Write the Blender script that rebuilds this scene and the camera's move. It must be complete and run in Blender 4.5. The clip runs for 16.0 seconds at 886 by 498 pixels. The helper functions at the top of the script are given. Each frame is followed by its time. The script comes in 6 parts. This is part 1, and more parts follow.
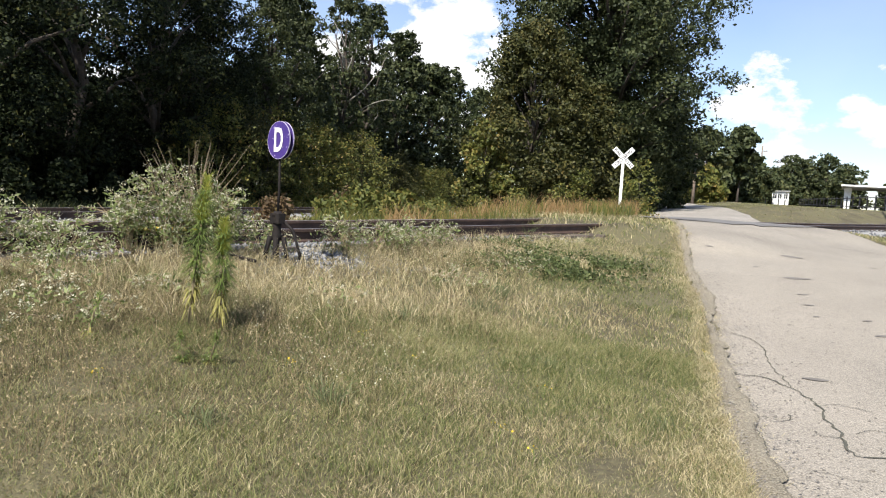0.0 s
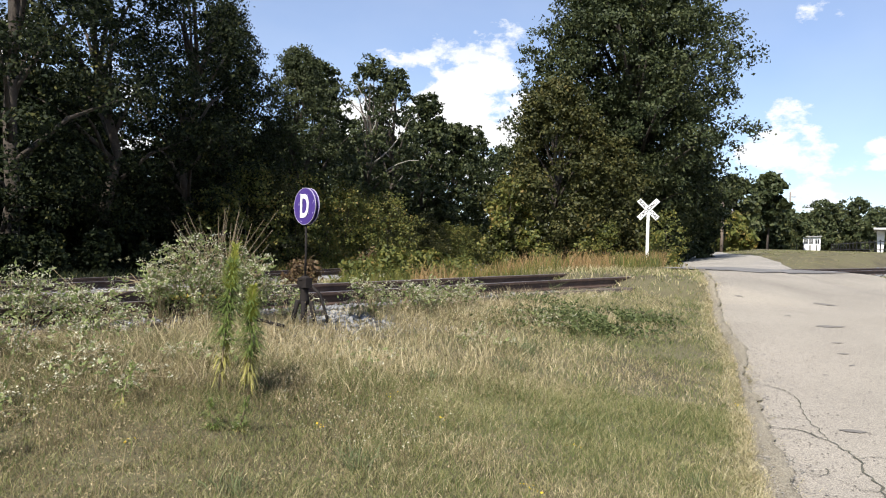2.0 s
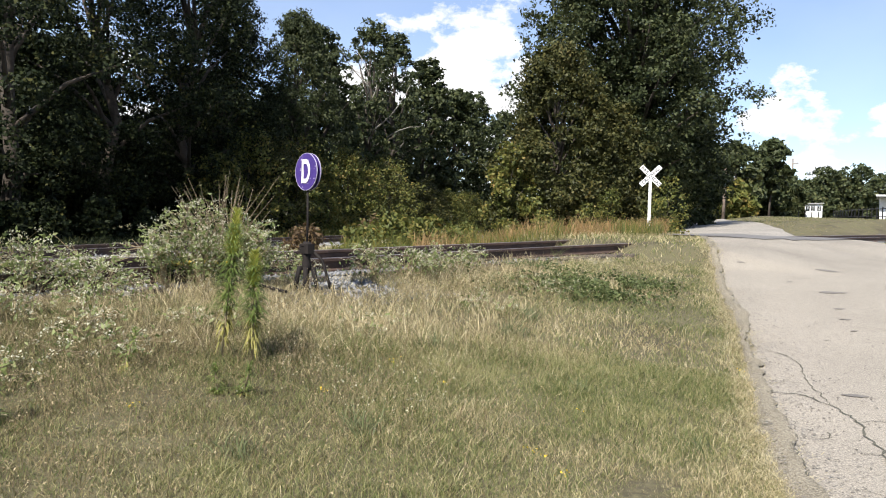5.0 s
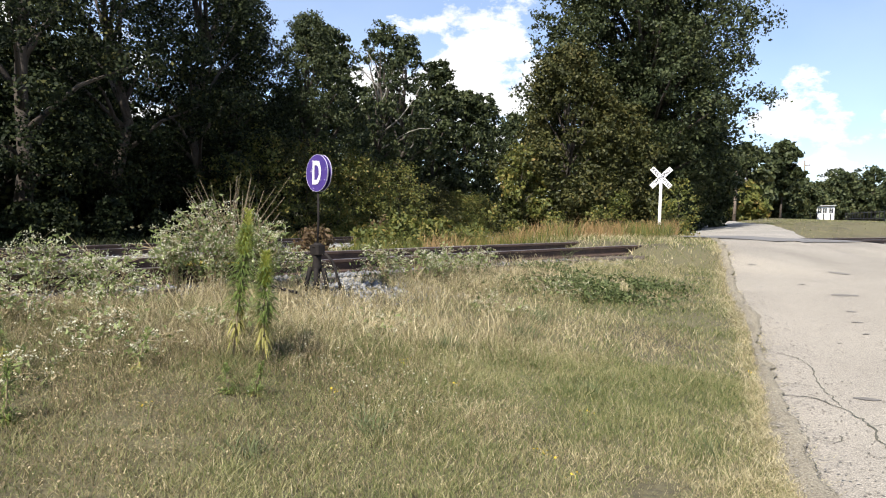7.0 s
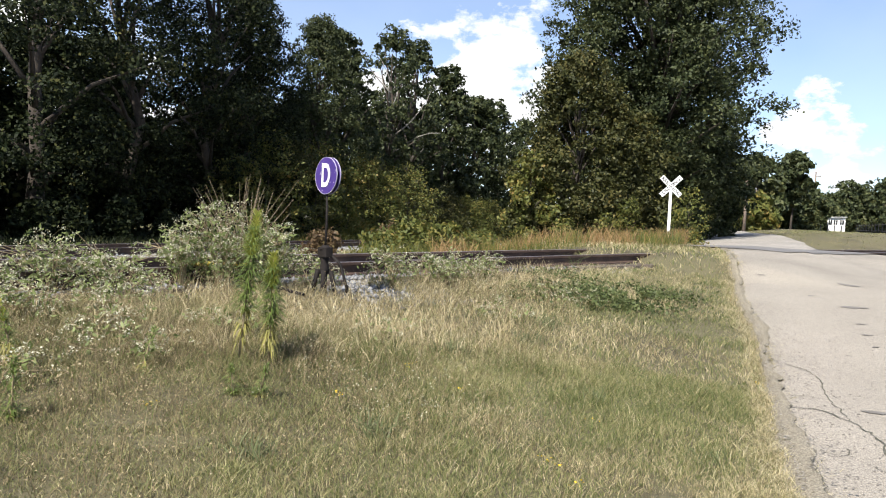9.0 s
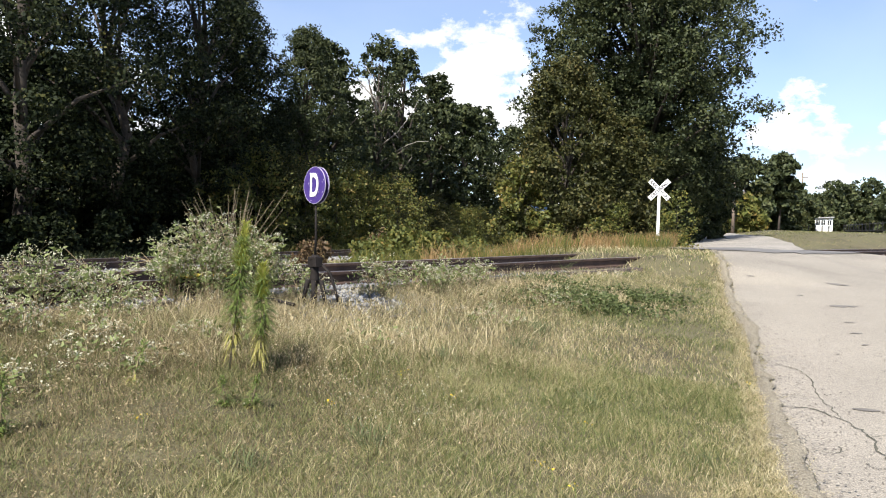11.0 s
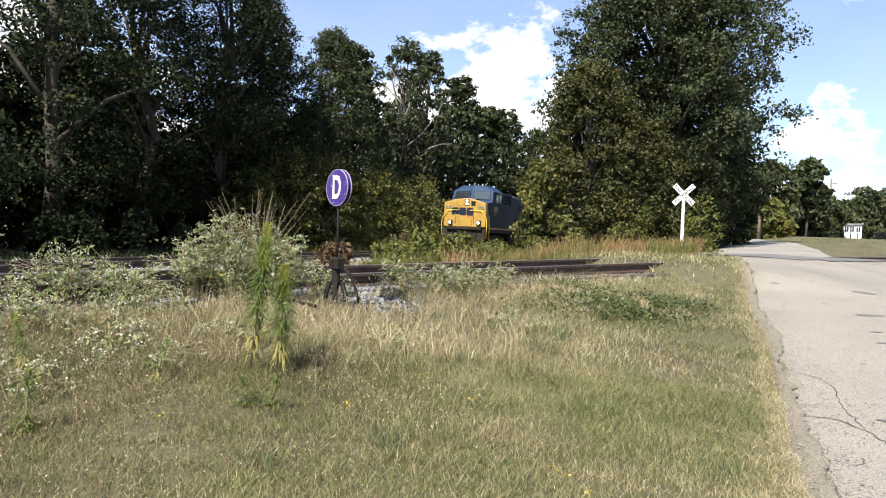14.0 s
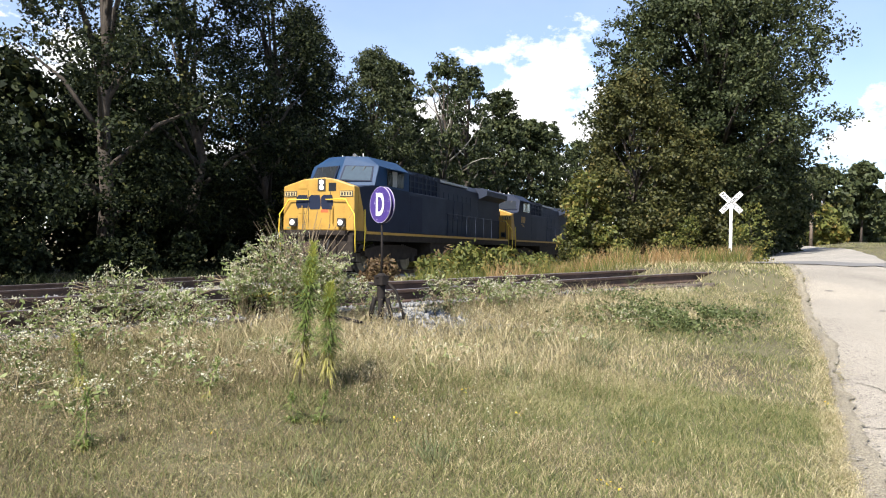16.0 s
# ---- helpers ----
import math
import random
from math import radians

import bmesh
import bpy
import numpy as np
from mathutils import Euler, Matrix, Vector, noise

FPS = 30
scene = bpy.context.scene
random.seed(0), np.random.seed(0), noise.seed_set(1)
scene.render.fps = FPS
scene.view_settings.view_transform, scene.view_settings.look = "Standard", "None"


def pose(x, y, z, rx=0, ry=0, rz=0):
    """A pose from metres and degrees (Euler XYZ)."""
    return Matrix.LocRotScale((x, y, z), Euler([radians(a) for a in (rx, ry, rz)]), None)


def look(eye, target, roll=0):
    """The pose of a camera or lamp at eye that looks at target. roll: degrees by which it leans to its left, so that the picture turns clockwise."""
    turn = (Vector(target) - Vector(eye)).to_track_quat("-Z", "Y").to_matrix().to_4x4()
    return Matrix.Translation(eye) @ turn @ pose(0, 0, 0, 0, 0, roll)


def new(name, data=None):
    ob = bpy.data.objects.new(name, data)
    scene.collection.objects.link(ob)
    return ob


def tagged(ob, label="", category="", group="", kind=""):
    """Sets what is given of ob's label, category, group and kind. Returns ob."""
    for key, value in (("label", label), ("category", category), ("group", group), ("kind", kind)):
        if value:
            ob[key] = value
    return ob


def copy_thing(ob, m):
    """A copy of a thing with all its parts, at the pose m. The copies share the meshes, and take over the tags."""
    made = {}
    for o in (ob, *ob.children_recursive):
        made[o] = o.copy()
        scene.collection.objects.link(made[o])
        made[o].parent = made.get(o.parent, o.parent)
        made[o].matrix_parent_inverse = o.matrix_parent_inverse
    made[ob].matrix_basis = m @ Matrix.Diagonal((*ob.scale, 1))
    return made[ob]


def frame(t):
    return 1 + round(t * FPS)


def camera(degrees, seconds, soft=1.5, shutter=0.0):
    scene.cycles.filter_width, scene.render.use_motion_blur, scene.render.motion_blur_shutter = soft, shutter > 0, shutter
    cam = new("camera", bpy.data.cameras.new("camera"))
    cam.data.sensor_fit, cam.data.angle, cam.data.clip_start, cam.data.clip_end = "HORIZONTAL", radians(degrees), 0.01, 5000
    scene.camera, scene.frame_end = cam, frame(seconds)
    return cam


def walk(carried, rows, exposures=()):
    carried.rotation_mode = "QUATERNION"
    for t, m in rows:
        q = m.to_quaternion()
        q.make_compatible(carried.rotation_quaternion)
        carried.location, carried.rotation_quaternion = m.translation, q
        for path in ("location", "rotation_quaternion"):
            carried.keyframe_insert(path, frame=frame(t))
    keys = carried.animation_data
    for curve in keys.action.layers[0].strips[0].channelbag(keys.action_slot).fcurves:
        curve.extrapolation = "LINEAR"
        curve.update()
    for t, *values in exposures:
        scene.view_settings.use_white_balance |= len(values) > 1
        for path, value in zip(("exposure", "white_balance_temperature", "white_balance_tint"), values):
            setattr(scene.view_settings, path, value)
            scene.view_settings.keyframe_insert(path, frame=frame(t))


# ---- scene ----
cam = camera(60.5, 16.0, 1.1)

PATH = [
    (0, (-0.011, 0.004, 1.579), (-0.01, 1.999, 1.438), 3.6),
    (0.5, (-0.017, 0.006, 1.58), (-0.039, 2.004, 1.485), 3.1),
    (1, (-0.013, 0.001, 1.592), (-0.056, 1.998, 1.506), 1.9),
    (1.5, (0.005, -0.036, 1.611), (-0.027, 1.963, 1.598), 1.9),
    (2, (0.023, -0.068, 1.614), (-0.056, 1.931, 1.619), 1.7),
    (2.5, (0.019, -0.057, 1.599), (-0.051, 1.942, 1.566), 1.9),
    (3, (0.025, 0.015, 1.581), (0.159, 2.004, 1.413), 1.7),
    (3.5, (0.012, -0.001, 1.587), (0.099, 1.993, 1.451), 1.9),
    (4, (0.008, -0.016, 1.595), (-0.059, 1.98, 1.485), 1.7),
    (6.5, (0.0, -0.045, 1.596), (-0.089, 1.952, 1.526), 1.7),
    (7, (-0.001, -0.045, 1.595), (-0.105, 1.951, 1.517), 1.8),
    (7.5, (0.001, -0.041, 1.596), (-0.114, 1.954, 1.52), 1.8),
    (8, (0.0, -0.042, 1.597), (-0.141, 1.952, 1.521), 2.1),
    (8.5, (-0.007, -0.03, 1.594), (-0.174, 1.961, 1.513), 2.5),
    (9, (0.004, -0.035, 1.592), (-0.122, 1.96, 1.526), 2.8),
    (9.2, (0.011, -0.028, 1.579), (-0.102, 1.967, 1.512), 2.6),
    (11.5, (0.017, -0.042, 1.586), (-0.087, 1.955, 1.551), 1.6),
    (12, (0.022, -0.044, 1.588), (-0.093, 1.952, 1.558), 2.0),
    (12.5, (0.021, -0.053, 1.587), (-0.123, 1.942, 1.548), 2.4),
    (13, (0.03, -0.068, 1.591), (-0.132, 1.925, 1.564), 1.9),
    (13.5, (0.04, -0.067, 1.596), (-0.135, 1.925, 1.567), 1.9),
    (14, (0.034, -0.056, 1.596), (-0.128, 1.937, 1.556), 2.3),
    (14.5, (0.044, -0.055, 1.597), (-0.136, 1.937, 1.566), 2.4),
    (15, (0.03, -0.048, 1.592), (-0.162, 1.943, 1.562), 2.7),
    (15.5, (0.043, -0.069, 1.597), (-0.209, 1.915, 1.59), 2.0),
    (16, (0.042, -0.085, 1.598), (-0.236, 1.896, 1.593), 1.0),
]
walk(cam, [(t, look(eye, target, roll)) for t, eye, target, roll in PATH],
     [(0, 0.85), (1.5, 0.82), (2.5, 0.75), (3.0, 0.6), (3.5, 0.6), (4.0, 0.8), (6.5, 0.92), (12.5, 0.97), (15, 1.05), (16, 1.15)])

# ---- light ----
SUN_TO = Vector((-0.30, -0.66, 0.80)).normalized()      # towards the sun
sun = new("sun", bpy.data.lights.new("sun", "SUN"))
sun.data.energy, sun.data.angle, sun.data.color = 5.0, radians(0.55), (1.0, 0.95, 0.86)
sun.matrix_world = Matrix.Translation((-40, -30, 60)) @ SUN_TO.to_track_quat("Z", "Y").to_matrix().to_4x4()


def make_world():
    w = bpy.data.worlds.new("sky")
    w.use_nodes = True
    scene.world = w
    nt = w.node_tree
    nt.nodes.clear()
    N, L = nt.nodes.new, nt.links.new
    sky = N("ShaderNodeTexSky")
    sky.sky_type, sky.sun_disc = "NISHITA", False
    sky.sun_elevation = math.asin(SUN_TO.z)
    sky.sun_rotation = math.atan2(SUN_TO.x, SUN_TO.y)
    sky.air_density, sky.dust_density, sky.ozone_density = 1.0, 0.15, 3.2
    coord = N("ShaderNodeTexCoord")
    # cumulus: billowed noise that thickens round the directions of the banks of cloud
    mp = N("ShaderNodeMapping")
    mp.inputs["Scale"].default_value = (1.0, 1.0, 1.7)
    mp.inputs["Location"].default_value = CLOUD_SHIFT
    no = N("ShaderNodeTexNoise")
    no.inputs["Scale"].default_value, no.inputs["Detail"].default_value, no.inputs["Roughness"].default_value = 9.0, 10.0, 0.62
    L(coord.outputs["Generated"], mp.inputs["Vector"])
    L(mp.outputs["Vector"], no.inputs["Vector"])
    sep = N("ShaderNodeSeparateXYZ")
    L(coord.outputs["Generated"], sep.inputs[0])
    low = N("ShaderNodeMapRange")
    low.inputs["From Min"].default_value, low.inputs["From Max"].default_value = 0.02, 0.22
    low.inputs["To Min"].default_value, low.inputs["To Max"].default_value = 0.02, -0.07
    L(sep.outputs["Z"], low.inputs["Value"])
    total = low.outputs["Result"]
    for azimuth, height, radius, thick in CLOUD_BANKS:
        w, e = radians(azimuth), radians(height)
        dot = N("ShaderNodeVectorMath")
        dot.operation = "DOT_PRODUCT"
        dot.inputs[1].default_value = (math.sin(w) * math.cos(e), math.cos(w) * math.cos(e), math.sin(e))
        L(coord.outputs["Generated"], dot.inputs[0])
        near = N("ShaderNodeMapRange")
        near.interpolation_type = "SMOOTHSTEP"
        near.inputs["From Min"].default_value, near.inputs["From Max"].default_value = math.cos(radians(radius)), math.cos(radians(radius * 0.35))
        near.inputs["To Min"].default_value, near.inputs["To Max"].default_value = 0.0, thick
        L(dot.outputs["Value"], near.inputs["Value"])
        plus = N("ShaderNodeMath")
        plus.operation = "ADD"
        L(total, plus.inputs[0])
        L(near.outputs["Result"], plus.inputs[1])
        total = plus.outputs[0]
    add = N("ShaderNodeMath")
    add.operation = "ADD"
    L(no.outputs["Fac"], add.inputs[0])
    L(total, add.inputs[1])
    ramp = N("ShaderNodeValToRGB")
    ramp.color_ramp.elements[0].position, ramp.color_ramp.elements[1].position = 0.575, 0.635
    ramp.color_ramp.elements[0].color = (0.17, 0.17, 0.17, 1)      # thin high haze
    L(add.outputs[0], ramp.inputs["Fac"])
    shade = N("ShaderNodeTexNoise")
    shade.inputs["Scale"].default_value, shade.inputs["Detail"].default_value = 6.0, 5.0
    L(mp.outputs["Vector"], shade.inputs["Vector"])
    tone = N("ShaderNodeValToRGB")
    tone.color_ramp.elements[0].position, tone.color_ramp.elements[0].color = 0.3, (0.78, 0.83, 0.93, 1)
    tone.color_ramp.elements[1].position, tone.color_ramp.elements[1].color = 0.6, (1.0, 1.0, 1.0, 1)
    L(shade.outputs["Fac"], tone.inputs["Fac"])
    b1, b2, mix, out = N("ShaderNodeBackground"), N("ShaderNodeBackground"), N("ShaderNodeMixShader"), N("ShaderNodeOutputWorld")
    b1.inputs["Strength"].default_value, b2.inputs["Strength"].default_value = SKY_STRENGTH, CLOUD_STRENGTH
    tint = N("ShaderNodeMix")
    tint.data_type, tint.blend_type = "RGBA", "MULTIPLY"
    tint.inputs[0].default_value, tint.inputs[7].default_value = 1.0, (1.0, 1.0, 1.10, 1)
    L(sky.outputs[0], tint.inputs[6])
    L(tint.outputs[2], b1.inputs["Color"])
    L(tone.outputs["Color"], b2.inputs["Color"])
    L(ramp.outputs["Color"], mix.inputs["Fac"])
    L(b1.outputs[0], mix.inputs[1])
    L(b2.outputs[0], mix.inputs[2])
    L(mix.outputs[0], out.inputs["Surface"])


SKY_STRENGTH, CLOUD_STRENGTH, CLOUD_SHIFT = 0.088, 0.68, (0.35, 0.1, 0.0)
# banks of cumulus: azimuth to the right of +y, height, radius (degrees), thickness
CLOUD_BANKS = [(0.5, 9.5, 6.0, 0.18), (-5, 10.3, 6, 0.15), (-11, 9.5, 5, 0.14), (21.9, 8.2, 4.0, 0.16), (25, 5.8, 3.2, 0.07), (30, 7.6, 3.8, 0.14), (33.5, 6.5, 4, 0.12), (-39, 11, 8, 0.2), (-29, 9, 8, 0.16),
               (1, 15.3, 3.5, 0.09), (62, 12, 12, 0.14), (110, 16, 14, 0.14), (-95, 14, 14, 0.14), (175, 20, 16, 0.14)]
make_world()


# ---- materials ----
def node_mat(name):
    m = bpy.data.materials.new(name)
    m.use_nodes = True
    nt = m.node_tree
    return m, nt, nt.nodes["Principled BSDF"]


def ramp_node(nt, stops):
    r = nt.nodes.new("ShaderNodeValToRGB")
    while len(r.color_ramp.elements) < len(stops):
        r.color_ramp.elements.new(0.5)
    for e, (p, c) in zip(r.color_ramp.elements, stops):
        e.position, e.color = p, (*c, 1)
    return r


def surface(name, stops, scale=3.0, fine=40.0, rough=0.8, metal=0.0, bump=0.3, depth=0.01, fine_mix=0.35, spec=0.5, speck=0.0, grain=160.0):
    """A worn surface: colours from a coarse and a fine noise in object space, with relief."""
    m, nt, b = node_mat(name)
    N, L = nt.nodes.new, nt.links.new
    co = N("ShaderNodeTexCoord")
    a, f = N("ShaderNodeTexNoise"), N("ShaderNodeTexNoise")
    a.inputs["Scale"].default_value, a.inputs["Detail"].default_value = scale, 6
    f.inputs["Scale"].default_value, f.inputs["Detail"].default_value = fine, 4
    for n in (a, f):
        L(co.outputs["Object"], n.inputs["Vector"])
    mix = N("ShaderNodeMix")
    mix.inputs[0].default_value = fine_mix
    L(a.outputs["Fac"], mix.inputs[2])
    L(f.outputs["Fac"], mix.inputs[3])
    r = ramp_node(nt, stops)
    L(mix.outputs[0], r.inputs["Fac"])
    col = r.outputs["Color"]
    if speck:
        g = N("ShaderNodeTexNoise")
        g.inputs["Scale"].default_value, g.inputs["Detail"].default_value = grain, 3
        L(co.outputs["Object"], g.inputs["Vector"])
        gr = ramp_node(nt, [(0.32, (1 - speck,) * 3), (0.5, (1,) * 3), (0.66, (1 + speck,) * 3)])
        L(g.outputs["Fac"], gr.inputs["Fac"])
        mul = N("ShaderNodeMix")
        mul.data_type, mul.blend_type = "RGBA", "MULTIPLY"
        mul.inputs[0].default_value = 1.0
        L(col, mul.inputs[6])
        L(gr.outputs["Color"], mul.inputs[7])
        col = mul.outputs[2]
    L(col, b.inputs["Base Color"])
    b.inputs["Roughness"].default_value, b.inputs["Metallic"].default_value = rough, metal
    b.inputs["Specular IOR Level"].default_value = spec
    if bump:
        bp = N("ShaderNodeBump")
        bp.inputs["Strength"].default_value, bp.inputs["Distance"].default_value = bump, depth
        L(f.outputs["Fac"], bp.inputs["Height"])
        L(bp.outputs["Normal"], b.inputs["Normal"])
    return m


def leaf_mat(name, stops, glow_through=0.35, rough=0.55, patch=None, spec=0.3):
    """Leaves or blades: each island its own tone, drifting over the plant, with light passing through."""
    m, nt, b = node_mat(name)
    N, L = nt.nodes.new, nt.links.new
    geo, co, no = N("ShaderNodeNewGeometry"), N("ShaderNodeTexCoord"), N("ShaderNodeTexNoise")
    no.inputs["Scale"].default_value, no.inputs["Detail"].default_value = patch or 0.5, 3
    L(co.outputs["Object"], no.inputs["Vector"])
    mix = N("ShaderNodeMix")
    mix.inputs[0].default_value = 0.5
    L(geo.outputs["Random Per Island"], mix.inputs[2])
    L(no.outputs["Fac"], mix.inputs[3])
    r = ramp_node(nt, stops)
    L(mix.outputs[0], r.inputs["Fac"])
    L(r.outputs["Color"], b.inputs["Base Color"])
    b.inputs["Roughness"].default_value = rough
    b.inputs["Specular IOR Level"].default_value = spec
    tr, ms = N("ShaderNodeBsdfTranslucent"), N("ShaderNodeMixShader")
    L(r.outputs["Color"], tr.inputs["Color"])
    ms.inputs[0].default_value = glow_through
    L(b.outputs[0], ms.inputs[1])
    L(tr.outputs[0], ms.inputs[2])
    L(ms.outputs[0], nt.nodes["Material Output"].inputs["Surface"])
    return m


def plain(name, col, rough=0.5, metal=0.0, var=0.12, scale=6.0, bump=0.08):
    lo, hi = tuple(c * (1 - var) for c in col), tuple(min(1, c * (1 + var)) for c in col)
    return surface(name, [(0.35, lo), (0.65, hi)], scale, 60, rough, metal, bump, 0.003)


def glow(name, col, strength):
    m, nt, b = node_mat(name)
    b.inputs["Base Color"].default_value = (*col, 1)
    b.inputs["Emission Color"].default_value = (*col, 1)
    b.inputs["Emission Strength"].default_value = strength
    return m


M_GROUND = surface("soil_and_thatch", [(0.3, (0.040, 0.032, 0.018)), (0.45, (0.080, 0.068, 0.035)), (0.55, (0.115, 0.100, 0.050)), (0.7, (0.072, 0.074, 0.030))], 0.9, 26, 0.95, 0, 0.8, 0.03, 0.45)
M_ROAD = surface("worn_concrete_road", [(0.28, (0.16, 0.141, 0.118)), (0.45, (0.228, 0.203, 0.168)), (0.6, (0.276, 0.246, 0.203)), (0.75, (0.20, 0.181, 0.151))], 0.55, 45, 0.9, 0, 0.7, 0.012, 0.5, 0.5, 0.42, 95.0)
M_ASPHALT = surface("grey_asphalt", [(0.3, (0.11, 0.105, 0.10)), (0.7, (0.18, 0.17, 0.165))], 0.8, 60, 0.9, 0, 0.4, 0.01, 0.4)
M_OLDROAD = surface("old_grey_asphalt", [(0.3, (0.20, 0.185, 0.165)), (0.7, (0.31, 0.285, 0.25))], 0.8, 60, 0.9, 0, 0.4, 0.01, 0.4, 0.5, 0.25, 60.0)
M_CRACK = surface("dirt_in_crack", [(0.3, (0.05, 0.05, 0.04)), (0.7, (0.12, 0.11, 0.08))], 4, 50, 1, 0, 0.3)
M_TAR = surface("tar_spot", [(0.3, (0.10, 0.09, 0.08)), (0.7, (0.19, 0.175, 0.155))], 4, 40, 0.85, 0, 0.3)
M_DRYEDGE = surface("sandy_verge", [(0.3, (0.15, 0.13, 0.095)), (0.5, (0.235, 0.206, 0.155)), (0.7, (0.31, 0.275, 0.21))], 3, 60, 1, 0, 0.9, 0.03, 0.6, 0.3, 0.4, 90.0)
M_BALLAST = surface("ballast_bed", [(0.25, (0.15, 0.145, 0.138)), (0.5, (0.29, 0.285, 0.275)), (0.75, (0.42, 0.41, 0.39))], 1.5, 22, 0.95, 0, 0.9, 0.05, 0.7)
M_RAIL = surface("rusty_rail", [(0.3, (0.030, 0.019, 0.015)), (0.5, (0.062, 0.038, 0.029)), (0.7, (0.115, 0.072, 0.052))], 3, 30, 0.75, 0.2, 0.4, 0.004)
M_RAILHEAD = surface("worn_rail_head", [(0.3, (0.24, 0.20, 0.19)), (0.7, (0.38, 0.33, 0.31))], 3, 30, 0.38, 0.8, 0.1, 0.002)
M_TIE = surface("creosoted_tie", [(0.3, (0.05, 0.04, 0.032)), (0.7, (0.13, 0.105, 0.085))], 3, 30, 0.9, 0, 0.6, 0.01)
M_BARK = surface("bark", [(0.3, (0.028, 0.022, 0.018)), (0.7, (0.085, 0.068, 0.053))], 3, 18, 0.95, 0, 0.8, 0.03)
M_DEADWOOD = surface("bleached_dead_wood", [(0.3, (0.22, 0.20, 0.17)), (0.7, (0.40, 0.37, 0.33))], 3, 20, 0.9, 0, 0.5, 0.02)
# near-black leaf colour that carries the shade of the woods
M_SHADELEAF = leaf_mat("shade_dark_leaves", [(0.2, (0.004, 0.007, 0.003)), (0.5, (0.012, 0.019, 0.007)), (0.7, (0.036, 0.045, 0.015)), (0.84, (0.095, 0.086, 0.026))], 0.15, 0.65, 0.4, 0.15)
M_BIGLEAF = leaf_mat("big_tree_leaves", [(0.2, (0.016, 0.024, 0.009)), (0.5, (0.038, 0.050, 0.018)), (0.75, (0.075, 0.086, 0.032)), (0.9, (0.12, 0.115, 0.04))], 0.2, 0.6, 0.35, 0.25)
M_OLIVE = leaf_mat("olive_leaves", [(0.2, (0.022, 0.026, 0.008)), (0.5, (0.048, 0.053, 0.015)), (0.72, (0.088, 0.082, 0.024)), (0.88, (0.15, 0.108, 0.032))], 0.22, 0.6, 0.4, 0.25)
M_SHRUB = leaf_mat("shrub_leaves", [(0.2, (0.050, 0.066, 0.018)), (0.5, (0.13, 0.145, 0.036)), (0.7, (0.21, 0.19, 0.05)), (0.86, (0.32, 0.18, 0.058))], 0.38, 0.55, 0.7)
M_FARLEAF = leaf_mat("far_leaves", [(0.2, (0.030, 0.042, 0.017)), (0.6, (0.070, 0.086, 0.034)), (0.85, (0.14, 0.13, 0.045))], 0.25, 0.6, 0.15)
M_GREEN = leaf_mat("green_grass", [(0.2, (0.060, 0.080, 0.024)), (0.42, (0.145, 0.168, 0.056)), (0.6, (0.25, 0.242, 0.100)), (0.8, (0.42, 0.37, 0.20))], 0.3, 0.6, 0.8)
M_STRAW = leaf_mat("dry_grass", [(0.22, (0.14, 0.108, 0.056)), (0.42, (0.32, 0.265, 0.145)), (0.6, (0.52, 0.44, 0.255)), (0.8, (0.70, 0.60, 0.40))], 0.3, 0.6, 0.9)
M_DEADGRASS = leaf_mat("dead_brown_grass", [(0.25, (0.085, 0.066, 0.036)), (0.5, (0.17, 0.132, 0.070)), (0.8, (0.30, 0.235, 0.13))], 0.25, 0.7, 1.1)
M_SEED = leaf_mat("tan_seed_heads", [(0.25, (0.25, 0.19, 0.11)), (0.6, (0.42, 0.34, 0.20)), (0.85, (0.58, 0.50, 0.34))], 0.3, 0.7, 1.1)
M_RUST = leaf_mat("russet_grass", [(0.25, (0.16, 0.11, 0.05)), (0.5, (0.30, 0.18, 0.075)), (0.75, (0.40, 0.29, 0.14))], 0.3, 0.6, 0.8)
M_CLOVER = leaf_mat("dark_clover", [(0.25, (0.05, 0.068, 0.022)), (0.6, (0.105, 0.13, 0.045)), (0.85, (0.17, 0.18, 0.075))], 0.3, 0.55, 1.5)
M_WEED = leaf_mat("weed_leaves", [(0.25, (0.11, 0.14, 0.045)), (0.55, (0.21, 0.25, 0.09)), (0.8, (0.34, 0.37, 0.17))], 0.4, 0.55, 2.0)
M_PETAL = leaf_mat("white_flower_heads", [(0.3, (0.42, 0.41, 0.28)), (0.7, (0.62, 0.60, 0.45))], 0.3, 0.7, 2.0)
M_HORSE = leaf_mat("horseweed_leaves", [(0.25, (0.10, 0.145, 0.038)), (0.6, (0.195, 0.25, 0.07)), (0.85, (0.32, 0.36, 0.12))], 0.4, 0.5, 2.0)
M_HORSETOP = leaf_mat("yellow_green_flower_tops", [(0.3, (0.28, 0.33, 0.07)), (0.7, (0.50, 0.48, 0.13))], 0.4, 0.6, 2.0)
M_YLEAF = leaf_mat("yellowed_leaves", [(0.3, (0.25, 0.235, 0.07)), (0.7, (0.40, 0.36, 0.12))], 0.4, 0.6, 2.0)
M_YFLOWER = leaf_mat("yellow_petals", [(0.3, (0.60, 0.38, 0.02)), (0.7, (0.78, 0.58, 0.05))], 0.3, 0.6, 2.0)
M_STEM = plain("dry_stem", (0.24, 0.19, 0.11), 0.9, 0, 0.25, 3)
M_PURPLE = surface("faded_purple_paint", [(0.3, (0.040, 0.020, 0.145)), (0.62, (0.058, 0.032, 0.185)), (0.8, (0.15, 0.11, 0.28))], 5, 50, 0.55, 0, 0.1, 0.002)
